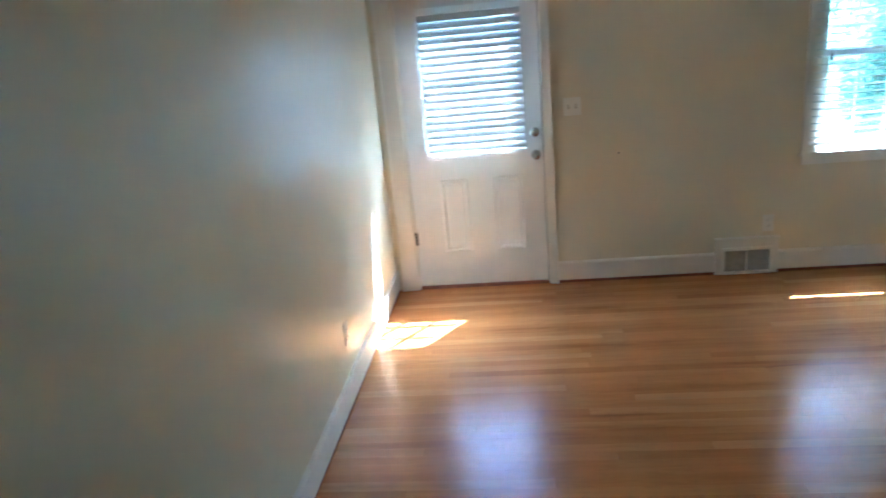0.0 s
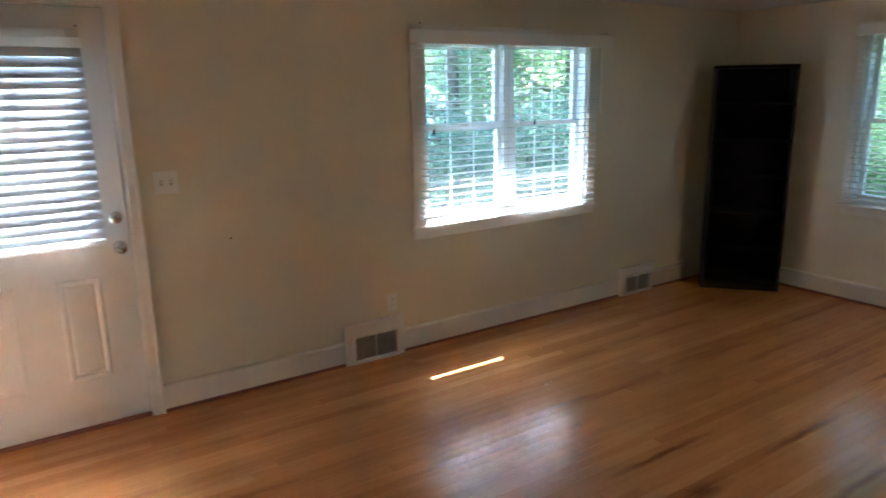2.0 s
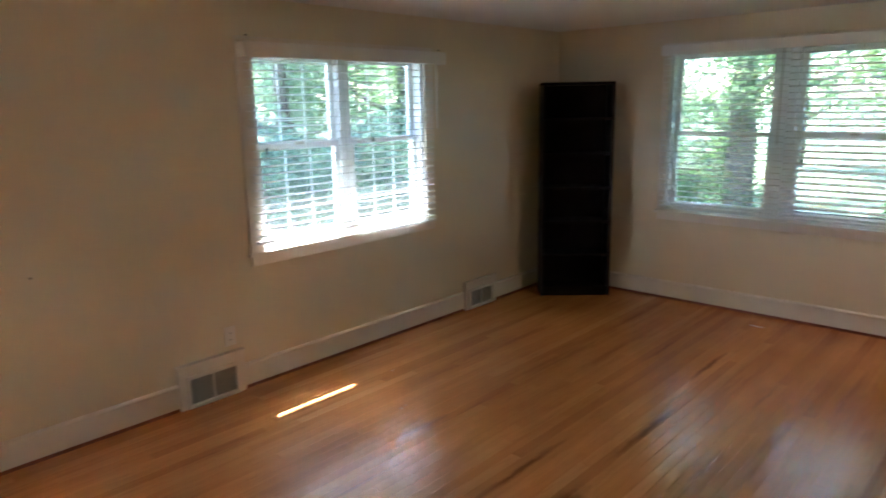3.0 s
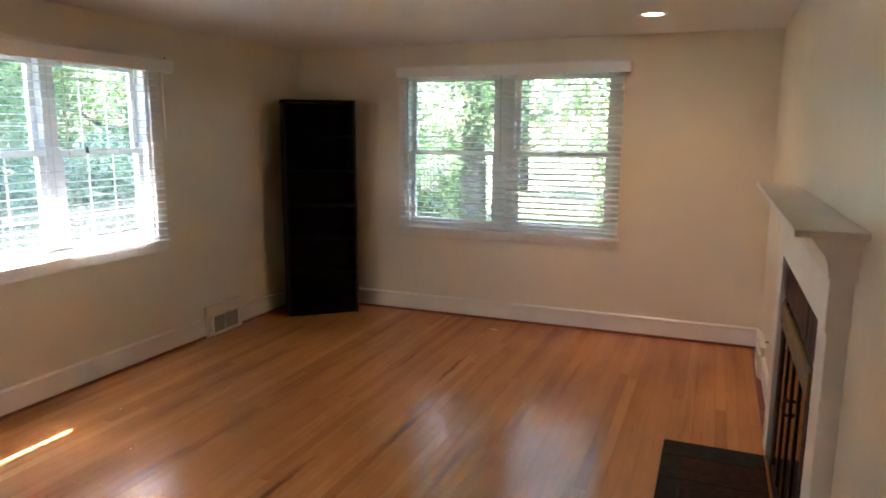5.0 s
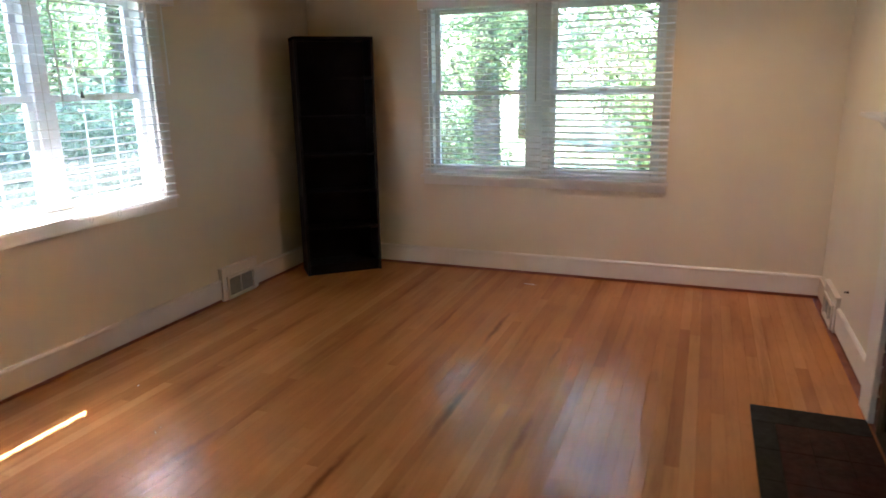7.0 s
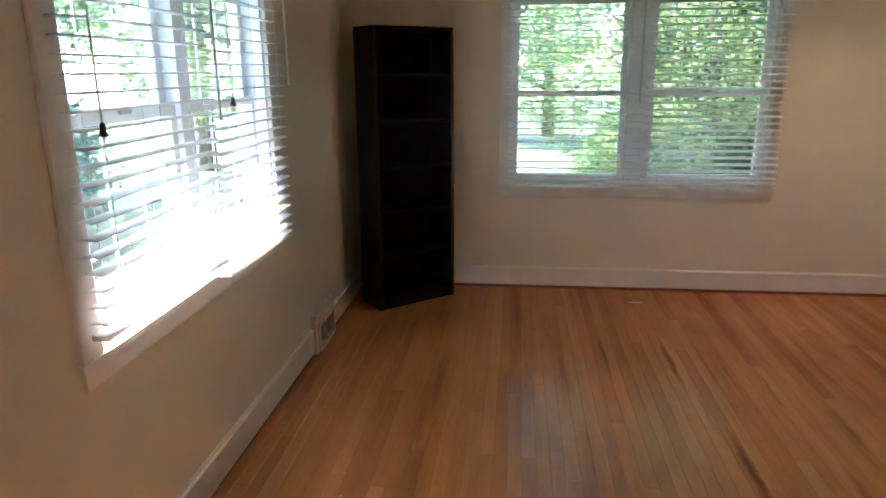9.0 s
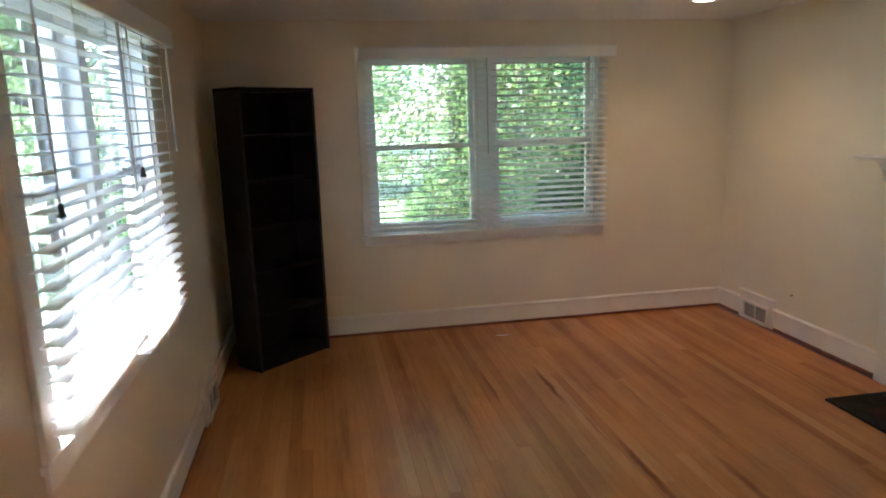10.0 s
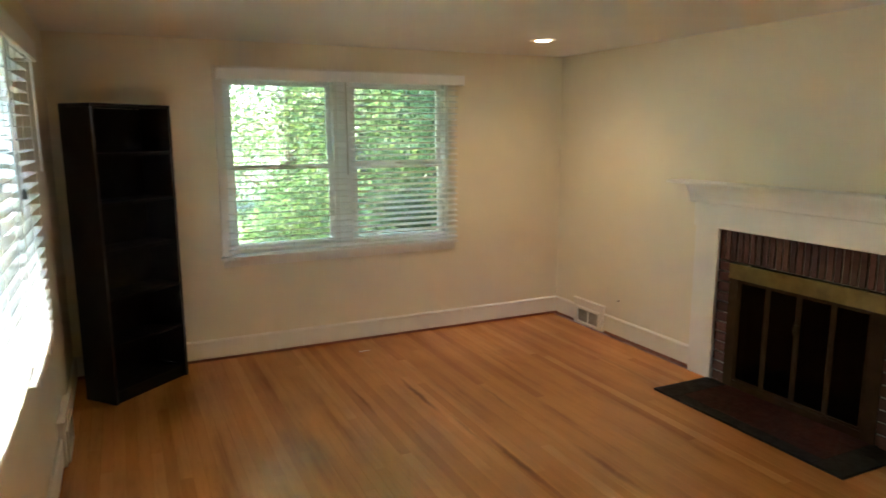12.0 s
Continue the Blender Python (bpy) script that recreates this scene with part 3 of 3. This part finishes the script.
# ---------------------------------------------------------------- vents, switch, sockets
def vent(place, a, b, h, y=-0.030):
    v = thing("vent_cover", "white boxed wall vent with a two-part brown-grey grille", "vent", place, "vents in the baseboards")
    g0, g1, gz0, gz1 = a + 0.060, b - 0.060, 0.024, h - 0.072
    part("frame", boxes(((a, y, 0.004), (g0, -0.0005, h)), ((g1, y, 0.004), (b, -0.0005, h)), ((g0, y, 0.004), (g1, -0.0005, gz0)), ((g0, y, gz1), (g1, -0.0005, h)), bevel=0.002), TRIM, v)
    part("cap", boxes(((a - 0.006, y - 0.008, h + 0.0005), (b + 0.006, -0.0005, h + 0.013)), bevel=0.003), TRIM, v)
    # Added flat sheet; its colour stands for the shade inside the duct.
    part("backing", boxes(((g0, -0.010, gz0), (g1, -0.004, gz1))), DUCT, v)
    part("register_rim", boxes(((g0 - 0.020, y - 0.012, 0.006), (g0, y - 0.0005, gz1 + 0.020)), ((g1, y - 0.012, 0.006), (g1 + 0.020, y - 0.0005, gz1 + 0.020)), ((g0, y - 0.012, 0.006), (g1, y - 0.0005, gz0)), ((g0, y - 0.012, gz1), (g1, y - 0.0005, gz1 + 0.020)), bevel=0.0015), TRIM, v)
    m = (g0 + g1) / 2
    part("divider", boxes(((m - 0.003, y - 0.006, gz0), (m + 0.003, -0.011, gz1))), TRIM, v)
    n = 13
    for s, e in ((g0, m - 0.0035), (m + 0.0035, g1)):
        for i in range(n):
            z = gz0 + (gz1 - gz0) * (i + 0.5) / n
            part("slat", boxes(((s, -0.0085, -0.0006), (e, 0.0085, 0.0012))), GRILLE, v, place=pose(0, y + 0.006, z, -52))
    return v


vent(NORTH, 2.188, 2.592, 0.246)
vent(NORTH, 4.575, 4.962, 0.222)
vent(SOUTH, -5.606, -5.219, 0.205, -0.024)


def switch():
    s = thing("light_switch", "cream two-gang switch plate with toggle", "switch", pose(1.272, 0, 1.210))
    part("plate", boxes(((-0.057, -0.006, -0.057), (0.057, -0.0005, 0.057)), bevel=0.003), PLATE, s)
    for x in (-0.023, 0.023):
        part("slot", boxes(((x - 0.006, -0.0068, -0.013), (x + 0.006, -0.0062, 0.013))), GRILLE, s, "grey slot round the toggle")
        part("toggle", boxes(((x - 0.004, -0.017, -0.002), (x + 0.004, -0.0069, 0.009)), bevel=0.0015), PLATE, s)


switch()


def nail_hole(place, label):
    n = thing("wall_hook", label, "hook", place)
    part("peg", lathe([(0.006, 0), (0.006, 0.004), (0.003, 0.008), (0.003, 0.016), (0.005, 0.019), (0.002, 0.021)], 10, "y"), BRONZE, n, smooth=True)


nail_hole(SOUTH @ pose(-5.060, 0, 0.298), "small dark screw stuck in the wall")


def nail(x, z, label, y=0.0):
    n = thing("nail", label, "nail", pose(x, y, z), "nails in the wall")
    part("shank", lathe([(0.0022, -0.004), (0.0022, 0.010), (0.005, 0.0105), (0.005, 0.013), (0.002, 0.0135)], 8, "y"), BRONZE, n, smooth=True)


nail(2.775, 2.022, "small dark nail in the wall above the valance")
nail(4.330, 2.003, "small dark nail in the wall above the valance")
nail(1.563, 0.888, "small dark nail sticking out of the wall")
nail(0.961, 1.946, "small dark hook nail on the door top", 0.006)


def socket(place, label):
    s = thing("wall_outlet", label, "outlet", place, "wall outlets")
    part("plate", boxes(((-0.035, -0.006, -0.057), (0.035, -0.0005, 0.057)), bevel=0.003), PLATE, s)
    for z in (-0.020, 0.020):
        face = part("receptacle", boxes(((-0.016, -0.009, z - 0.013), (0.016, -0.0065, z + 0.013)), bevel=0.002), PLATE, s)
        for x in (-0.006, 0.006):
            part("slot", boxes(((x - 0.001, -0.0097, z - 0.003), (x + 0.001, -0.0092, z + 0.005))), DARK, face)


socket(pose(2.526, 0, 0.345), "cream wall outlet above the vent")
socket(WEST @ pose(-1.48, 0, 0.362), "cream wall outlet low on the long wall")


# ---------------------------------------------------------------- paint flecks on the floor
def fleck(x, y, turn, length, width):
    bm = bmesh.new()
    n = 9
    rim = [(length * math.cos(6.283 * i / n) * random.uniform(0.7, 1.1), width * math.sin(6.283 * i / n) * random.uniform(0.7, 1.1)) for i in range(n)]
    low, high = [bm.verts.new((p, q, 0.0002)) for p, q in rim], [bm.verts.new((p * 0.8, q * 0.8, 0.0014)) for p, q in rim]
    bm.faces.new(high)
    bm.faces.new(low[::-1])
    for i in range(n):
        bm.faces.new((low[i], low[(i + 1) % n], high[(i + 1) % n], high[i]))
    solid("paint_fleck", bm, TRIM, "small dried fleck of white paint on the boards", "paint fleck", kind="", place=pose(x, y, 0, 0, 0, turn), group="paint flecks on the floor")


fleck(3.348, -0.478, 20, 0.006, 0.004)
fleck(3.01, -0.908, 35, 0.009, 0.004)
fleck(3.05, -0.898, 80, 0.005, 0.003)
fleck(5.63, -1.913, 86, 0.055, 0.0035)


# ---------------------------------------------------------------- bookcase
def bookcase():
    w, d, h, t = 0.582, 0.252, 1.778, 0.020
    c = thing("bookcase", "tall black empty bookcase set across the corner", "bookcase", pose(5.494, -0.466, 0, 0, 0, -49))
    for x in (-w / 2, w / 2 - t):
        part("side_panel", boxes(((x, 0, 0.001), (x + t, d, h - t - 0.0005)), bevel=0.0015), BLACKSIDE, c)
    part("top", boxes(((-w / 2, 0, h - t), (w / 2, d, h)), bevel=0.002), BLACKWOOD, c)
    part("back_panel", boxes(((-w / 2 + t + 0.0005, d - 0.008, 0.01), (w / 2 - t - 0.0005, d - 0.002, h - t - 0.001))), BLACKWOOD, c)
    part("plinth", boxes(((-w / 2 + t + 0.0005, 0.012, 0.001), (w / 2 - t - 0.0005, 0.026, 0.060))), BLACKWOOD, c)
    for i in range(6):
        z = 0.061 + i * (h - 0.081) / 6
        part("shelf", boxes(((-w / 2 + t + 0.0005, 0.006, z), (w / 2 - t - 0.0005, d - 0.0085, z + 0.018)), bevel=0.0012), BLACKWOOD, c)


bookcase()


# ---------------------------------------------------------------- fireplace
def fireplace():
    f = thing("fireplace_mantel", "white painted wooden fireplace surround with crown moulding", "fireplace", SOUTH)
    # local x = -x of the room; y < 0 is into the room
    x0, x1 = -4.277, -2.745           # outer edges of the legs
    i0, i1 = -4.090, -2.910           # inner edges
    for a, b in ((x0, i0), (i1, x1)):
        part("leg", boxes(((a, -0.053, 0.001), (b, -0.0005, 1.000)), bevel=0.003), TRIM, f)
    part("frieze", boxes(((x0 - 0.012, -0.060, 1.0005), (x1 + 0.012, -0.0005, 1.150)), bevel=0.003), TRIM, f)
    crown = [(0.0005, 1.1505), (0.064, 1.1505), (0.070, 1.160), (0.072, 1.185), (0.082, 1.215), (0.102, 1.240), (0.114, 1.258), (0.118, 1.272), (0.0005, 1.272)]
    part("crown_moulding", moulding(crown, x1 - x0 + 0.10), TRIM, f, place=pose(x0 - 0.05, 0, 0))
    part("mantel_shelf", boxes(((-4.452, -0.168, 1.2725), (-2.604, -0.0005, 1.292)), bevel=0.006, segments=3), TRIM, f)
    # brick facing
    bk = part("brick_facing", boxes(((i0 + 0.0005, -0.020, 0.801), (i1 - 0.0005, -0.001, 0.9995)), ((i0 + 0.0005, -0.020, 0.001), (-FB1 - 0.001, -0.001, 0.8005)), ((-FB0 + 0.001, -0.020, 0.001), (i1 - 0.0005, -0.001, 0.8005))), MORTAR, f, "dark red brick facing with pale mortar")
    n = 26
    step = (i1 - i0) / n
    bm = boxes(((-step / 2 + 0.0035, -0.012, -0.095), (step / 2 - 0.0035, 0, 0.095)), bevel=0.003, segments=1)
    sold = mesh_of("brick", bm, BRICK)
    for i in range(n):
        part("brick", sold, BRICK, bk, place=pose(i0 + step * (i + 0.5), -0.0205 + random.uniform(-0.001, 0.001), 0.901))
    wd = -FB1 - i0
    side = mesh_of("brick", boxes(((-wd / 2 + 0.003, -0.012, -0.0285), (wd / 2 - 0.003, 0, 0.0285)), bevel=0.003, segments=1), BRICK)
    for k in range(12):
        for u in ((i0 - FB1) / 2, (i1 - FB0) / 2):
            part("brick", side, BRICK, bk, place=pose(u, -0.0205 + random.uniform(-0.001, 0.001), 0.034 + k * 0.0665))
    # glass fire doors in a brass frame
    s = thing("fireplace_doors", "aged brass fireplace screen with four smoked glass doors", "fireplace screen", SOUTH)
    a, b = -FB1 - 0.004, -FB0 + 0.004
    part("hood", boxes(((a, -0.050, 0.700), (b, -0.0335, 0.797)), bevel=0.006), BRASS, s, "bright brass hood band")
    part("frame", boxes(((a, -0.042, 0.004), (a + 0.075, -0.0335, 0.6995)), ((b - 0.075, -0.042, 0.004), (b, -0.0335, 0.6995)), ((a + 0.0755, -0.042, 0.004), (b - 0.0755, -0.0335, 0.048)), bevel=0.003), BRONZE, s)
    n = 4
    u0, u1 = a + 0.077, b - 0.077
    for i in range(n):
        p, q = u0 + (u1 - u0) * i / n, u0 + (u1 - u0) * (i + 1) / n
        door = part("glass_door", boxes(((p + 0.001, -0.040, 0.050), (p + 0.016, -0.024, 0.698)), ((q - 0.016, -0.040, 0.050), (q - 0.001, -0.024, 0.698)), ((p + 0.0165, -0.040, 0.050), (q - 0.0165, -0.024, 0.066)), ((p + 0.0165, -0.040, 0.680), (q - 0.0165, -0.024, 0.698)), bevel=0.002), BRONZE, s)
        part("pane", boxes(((p + 0.0165, -0.034, 0.0665), (q - 0.0165, -0.030, 0.6795))), SMOKED, door, "dark smoked glass")
        if i in (1, 2):
            hx = q - 0.008 if i == 1 else p + 0.008
            part("handle", tube([(hx, -0.040, 0.46), (hx, -0.056, 0.465), (hx, -0.060, 0.49), (hx, -0.056, 0.515), (hx, -0.040, 0.52)], 0.005, 8), BRONZE, door)
    # firebox and chimney back
    fb = thing("firebox", "soot-black brick firebox behind the glass doors", "firebox", SOUTH, kind="structure")
    c, d = -FB1, -FB0
    part("firebox_wall", boxes(((c - 0.10, T + 0.001, -0.02), (c, T + 0.55, 1.0)), ((d, T + 0.001, -0.02), (d + 0.10, T + 0.55, 1.0)), ((c - 0.10, T + 0.551, -0.02), (d + 0.10, T + 0.65, 1.0)), ((c - 0.10, T + 0.001, 1.001), (d + 0.10, T + 0.65, 1.1))), SOOT, fb)
    part("firebox_floor", boxes(((c + 0.001, 0.0, -0.02), (d - 0.001, T + 0.55, 0.003))), SOOT, fb)
    # hearth
    h = thing("hearth", "dark slate hearth with red tile centre, flush with floor", "hearth", SOUTH)
    hx0, hx1, hy = -4.100, -2.851, -0.512
    part("bed", boxes(((hx0, hy, -0.02), (hx1, -0.0545, 0.004))), DARK, h)
    bw = 0.16
    def tile(nm, p, q, r, t, mat):
        part(nm, boxes(((p + 0.0004, r + 0.0004, 0.0045), (q - 0.0004, t - 0.0004, 0.012)), bevel=0.0008, segments=1), mat, h)
    for k in range(3):
        r, t = hy + (-0.055 - hy) * k / 3, hy + (-0.055 - hy) * (k + 1) / 3
        tile("slate_tile", hx0, hx0 + bw, r, t, SLATE); tile("slate_tile", hx1 - bw, hx1, r, t, SLATE)
    m = 4
    for k in range(m):
        p, q = hx0 + bw + (hx1 - hx0 - 2 * bw) * k / m, hx0 + bw + (hx1 - hx0 - 2 * bw) * (k + 1) / m
        tile("slate_tile", p, q, hy, hy + 0.09, SLATE)
        for j in range(3):
            r = hy + 0.09
            e = (-0.055 - r) / 3
            tile("red_tile", p, q, r + e * j, r + e * (j + 1), QUARRY)


fireplace()


# ---------------------------------------------------------------- recessed light
def downlight(x, y):
    d = thing("recessed_light", "round white recessed ceiling light, switched on", "ceiling light", pose(x, y, H))
    prof = [(0.058, -0.0005), (0.085, -0.0005), (0.088, -0.004), (0.082, -0.008), (0.064, -0.007), (0.058, -0.003)]
    bm = bmesh.new()
    steps = 32
    rings = [[bm.verts.new((r * math.cos(2 * math.pi * i / steps), r * math.sin(2 * math.pi * i / steps), z)) for i in range(steps)] for r, z in prof]
    for p, q in zip(rings, rings[1:]):
        for i in range(steps):
            bm.faces.new((p[i], p[(i + 1) % steps], q[(i + 1) % steps], q[i]))
    bmesh.ops.recalc_face_normals(bm, faces=bm.faces)
    part("trim_ring", bm, TRIM, d, smooth=True)
    part("lens", lathe([(0.030, -0.0065), (0.050, -0.005), (0.0585, -0.0025), (0.0585, -0.001)], 32), GLOW, d, "glowing warm lens", smooth=True)
    data = bpy.data.lights.new("lamp", "SPOT")
    data.energy, data.color, data.spot_size, data.spot_blend, data.shadow_soft_size = 1.1, (1.0, 0.64, 0.33), radians(140), 1.0, 0.06
    lamp = new("lamp", data)
    lamp.location = (x, y, H - 0.03)


downlight(5.04, -3.05)


# ---------------------------------------------------------------- outdoors
GROUND = -0.45
solid("ground", boxes(((-400, -400, GROUND - 1), (400, 400, GROUND))), GRASS, "wide green lawn under the trees", "ground")
solid("foundation", boxes(((-T, HALL_Y - T, GROUND), (W + T, T, -0.162))), CONCRETE, "concrete foundation of the house", "foundation")
solid("porch", boxes(((-0.5, T + 0.002, GROUND), (1.9, 1.6, -0.03))), CONCRETE, "plain concrete porch slab outside the door", "porch")


def leaves(rng, blobs, count, size, spread=1.0):
    """Many small pointed leaves round a set of blob centres (centre, radius)."""
    pts, faces = [], []
    weights = np.array([r ** 2 for _, r in blobs]); weights = weights / weights.sum()
    pick = rng.choice(len(blobs), count, p=weights)
    dirs = rng.normal(size=(count, 3)); dirs /= np.linalg.norm(dirs, axis=1)[:, None]
    rad = rng.uniform(0.25, 1.0, count) ** 0.45
    for i in range(count):
        c, r = blobs[pick[i]]
        q = Vector(c) + Vector(dirs[i]) * float(rad[i]) * r * Vector((1, 1, 0.8)).length / 1.6
        s = size * rng.uniform(0.6, 1.35)
        a = Vector(rng.normal(size=3)).normalized()
        b = a.cross(Vector(rng.normal(size=3))).normalized()
        k = len(pts)
        pts += [q - a * s, q + b * s * 0.42, q + a * s, q - b * s * 0.42]
        faces.append((k, k + 1, k + 2, k + 3))
    me = bpy.data.meshes.new("crown")
    me.from_pydata([tuple(v) for v in pts], [], faces)
    return me


def tree(x, y, h, trunk_r, seed, mat, low=0.35, count=5000, size=0.10, width=0.33, label="leafy broadleaf tree with a slender trunk"):
    rng = np.random.default_rng(seed)
    t = thing("tree", label, "tree", pose(x, y, GROUND), "trees outside the windows")
    lean = rng.uniform(-0.03, 0.03, 2)
    pts = [(lean[0] * z * z / h, lean[1] * z * z / h, z - 0.2) for z in np.linspace(0, h * 0.92, 9)]
    part("trunk", tube(pts, trunk_r, 12, trunk_r * 0.25), BARK, t, smooth=True)
    blobs = []
    n = 11
    for i in range(n):
        z = h * (low + (0.95 - low) * (i + 0.5) / n)
        a = rng.uniform(0, 6.283)
        reach = h * width * rng.uniform(0.45, 1.0) * (1.15 - 0.6 * i / n)
        end = (reach * math.cos(a), reach * math.sin(a), z + reach * 0.35)
        mid = (end[0] * 0.5, end[1] * 0.5, z + reach * 0.08)
        part("limb", tube([(lean[0] * z, lean[1] * z, z - reach * 0.1), mid, end], trunk_r * 0.35, 6, trunk_r * 0.07), BARK, t)
        blobs += [(end, h * 0.11 * rng.uniform(0.7, 1.2)), (mid, h * 0.09 * rng.uniform(0.7, 1.2))]
    me = leaves(rng, blobs, count, size)
    me.materials.append(mat)
    part("crown", me, mat, t)
    return t


def shrub(x, y, r, seed, mat, count=2500, size=0.06, h=1.0, name="shrub", label="dense green shrub by the house"):
    rng = np.random.default_rng(seed)
    s = thing(name, label, name, pose(x, y, GROUND), "shrubs outside the windows")
    blobs = []
    for i in range(9):
        a, d = rng.uniform(0, 6.283), rng.uniform(0.1, 0.8) * r
        z = h * rng.uniform(0.25, 0.85)
        blobs.append(((d * math.cos(a), d * math.sin(a), z), r * rng.uniform(0.35, 0.6)))
        part("stem", tube([(0, 0, -0.05), (d * 0.4 * math.cos(a), d * 0.4 * math.sin(a), z * 0.5), (d * math.cos(a), d * math.sin(a), z)], 0.02, 5, 0.006), BARK, s)
    me = leaves(rng, blobs, count, size)
    me.materials.append(mat)
    part("foliage", me, mat, s)


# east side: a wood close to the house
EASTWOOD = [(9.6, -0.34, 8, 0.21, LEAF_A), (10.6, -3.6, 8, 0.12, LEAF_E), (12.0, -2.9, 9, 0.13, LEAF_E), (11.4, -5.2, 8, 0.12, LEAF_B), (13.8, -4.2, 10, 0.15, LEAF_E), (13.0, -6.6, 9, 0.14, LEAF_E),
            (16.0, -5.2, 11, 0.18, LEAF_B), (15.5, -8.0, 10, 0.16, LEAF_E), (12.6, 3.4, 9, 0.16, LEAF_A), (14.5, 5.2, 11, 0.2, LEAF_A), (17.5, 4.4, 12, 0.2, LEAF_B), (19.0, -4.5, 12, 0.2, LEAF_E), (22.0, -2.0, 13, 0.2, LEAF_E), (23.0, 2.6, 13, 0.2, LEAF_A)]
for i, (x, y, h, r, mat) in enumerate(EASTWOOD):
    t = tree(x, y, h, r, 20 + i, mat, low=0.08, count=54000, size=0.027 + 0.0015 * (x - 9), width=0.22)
    if i == 0:
        rng = np.random.default_rng(9)
        vine = [((rng.uniform(-0.16, 0.16), rng.uniform(-0.16, 0.16), z), rng.uniform(0.20, 0.34)) for z in np.linspace(0.1, 3.6, 24)]
        me = leaves(rng, vine, 5200, 0.034)
        me.materials.append(LEAF_B)
        part("ivy", me, LEAF_B, t, "dark green ivy climbing the trunk")
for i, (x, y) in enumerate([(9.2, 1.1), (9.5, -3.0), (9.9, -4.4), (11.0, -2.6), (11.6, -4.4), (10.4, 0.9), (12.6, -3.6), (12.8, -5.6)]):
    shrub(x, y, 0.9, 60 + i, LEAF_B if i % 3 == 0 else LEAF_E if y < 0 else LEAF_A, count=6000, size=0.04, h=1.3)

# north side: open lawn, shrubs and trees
# Most of these trees wear the haze-coloured leaves.
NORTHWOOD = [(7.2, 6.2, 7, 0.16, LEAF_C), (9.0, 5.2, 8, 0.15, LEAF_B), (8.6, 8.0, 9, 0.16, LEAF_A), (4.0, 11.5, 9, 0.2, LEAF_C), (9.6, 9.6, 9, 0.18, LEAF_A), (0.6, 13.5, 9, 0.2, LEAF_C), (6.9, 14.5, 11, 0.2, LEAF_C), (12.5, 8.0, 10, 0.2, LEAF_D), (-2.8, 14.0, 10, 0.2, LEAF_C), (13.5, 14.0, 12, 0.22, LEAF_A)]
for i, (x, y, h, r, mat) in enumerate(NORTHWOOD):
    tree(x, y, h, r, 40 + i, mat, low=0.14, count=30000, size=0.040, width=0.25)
for i, (x, y) in enumerate([(6.6, 3.4), (7.6, 3.8), (8.6, 4.6), (5.9, 4.4)]):
    shrub(x, y, 1.05, 80 + i, LEAF_D, count=7000, size=0.045, h=1.85)
solid("driveway", boxes(((-9.0, 5.6, GROUND - 0.02), (6.0, 9.6, GROUND + 0.02)), bevel=0.01), CONCRETE, "pale sunlit concrete driveway across the lawn", "driveway")


def far_wood():
    """A ring of distant foliage that closes the view."""
    rng = np.random.default_rng(5)
    blobs = []
    for i in range(260):
        a = rng.uniform(-0.9, 2.9)
        d = rng.uniform(26, 44)
        blobs.append(((d * math.cos(a), d * math.sin(a), rng.uniform(0.5, 11)), rng.uniform(1.6, 3.2)))
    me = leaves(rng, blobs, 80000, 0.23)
    # The shade-coloured leaves keep the distant woods from burning out.
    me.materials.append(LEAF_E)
    ob = new("far_woods", me)
    tagged(ob, "distant wall of sunlit green woods", "woods", kind="stuff")


far_wood()


# ---------------------------------------------------------------- floor boards, last
def floor_boards():
    rng = np.random.default_rng(11)
    wide = 0.0572
    made = 0
    rest = bmesh.new()
    def board(bm, a, b, y0, y1):
        """One strip with eased upper edges, its top at z = 0."""
        e, g = 0.0006, 0.0001
        lo = [bm.verts.new(q) for q in ((a + g, y0 + g, -0.020), (b - g, y0 + g, -0.020), (b - g, y1 - g, -0.020), (a + g, y1 - g, -0.020))]
        md = [bm.verts.new(q) for q in ((a + g, y0 + g, -0.0006), (b - g, y0 + g, -0.0006), (b - g, y1 - g, -0.0006), (a + g, y1 - g, -0.0006))]
        hi = [bm.verts.new(q) for q in ((a + e, y0 + e, 0), (b - e, y0 + e, 0), (b - e, y1 - e, 0), (a + e, y1 - e, 0))]
        bm.faces.new(hi)
        for p, q in ((lo, md), (md, hi)):
            for i in range(4):
                bm.faces.new((p[i], p[(i + 1) % 4], q[(i + 1) % 4], q[i]))
    total = int(-HALL_Y / wide) + 1
    for k in range(total):
        y1 = -0.001 - k * wide
        y0 = y1 - wide
        end = W - 0.001 if y0 > -D - 0.005 else HALL_X - 0.001
        x = 0.001
        first = True
        while x < end - 0.01:
            step = rng.uniform(0.3, 1.5) if first else rng.uniform(0.8, 2.1)
            first = False
            b = min(x + step, end)
            if end - b < 0.35:
                b = end
            if y0 > -D and made < 300 and b > 0.8:
                bm = bmesh.new()
                board(bm, x, b, y0, y1)
                part("floor_board", bm, FLOOR, subfloor)
                made += 1
            else:
                board(rest, x, b, y0, y1)
            x = b
    ob = part("floor_boards", rest, FLOOR, subfloor, "further oak strips of the floor")
    ob["kind"] = "stuff"


floor_boards()
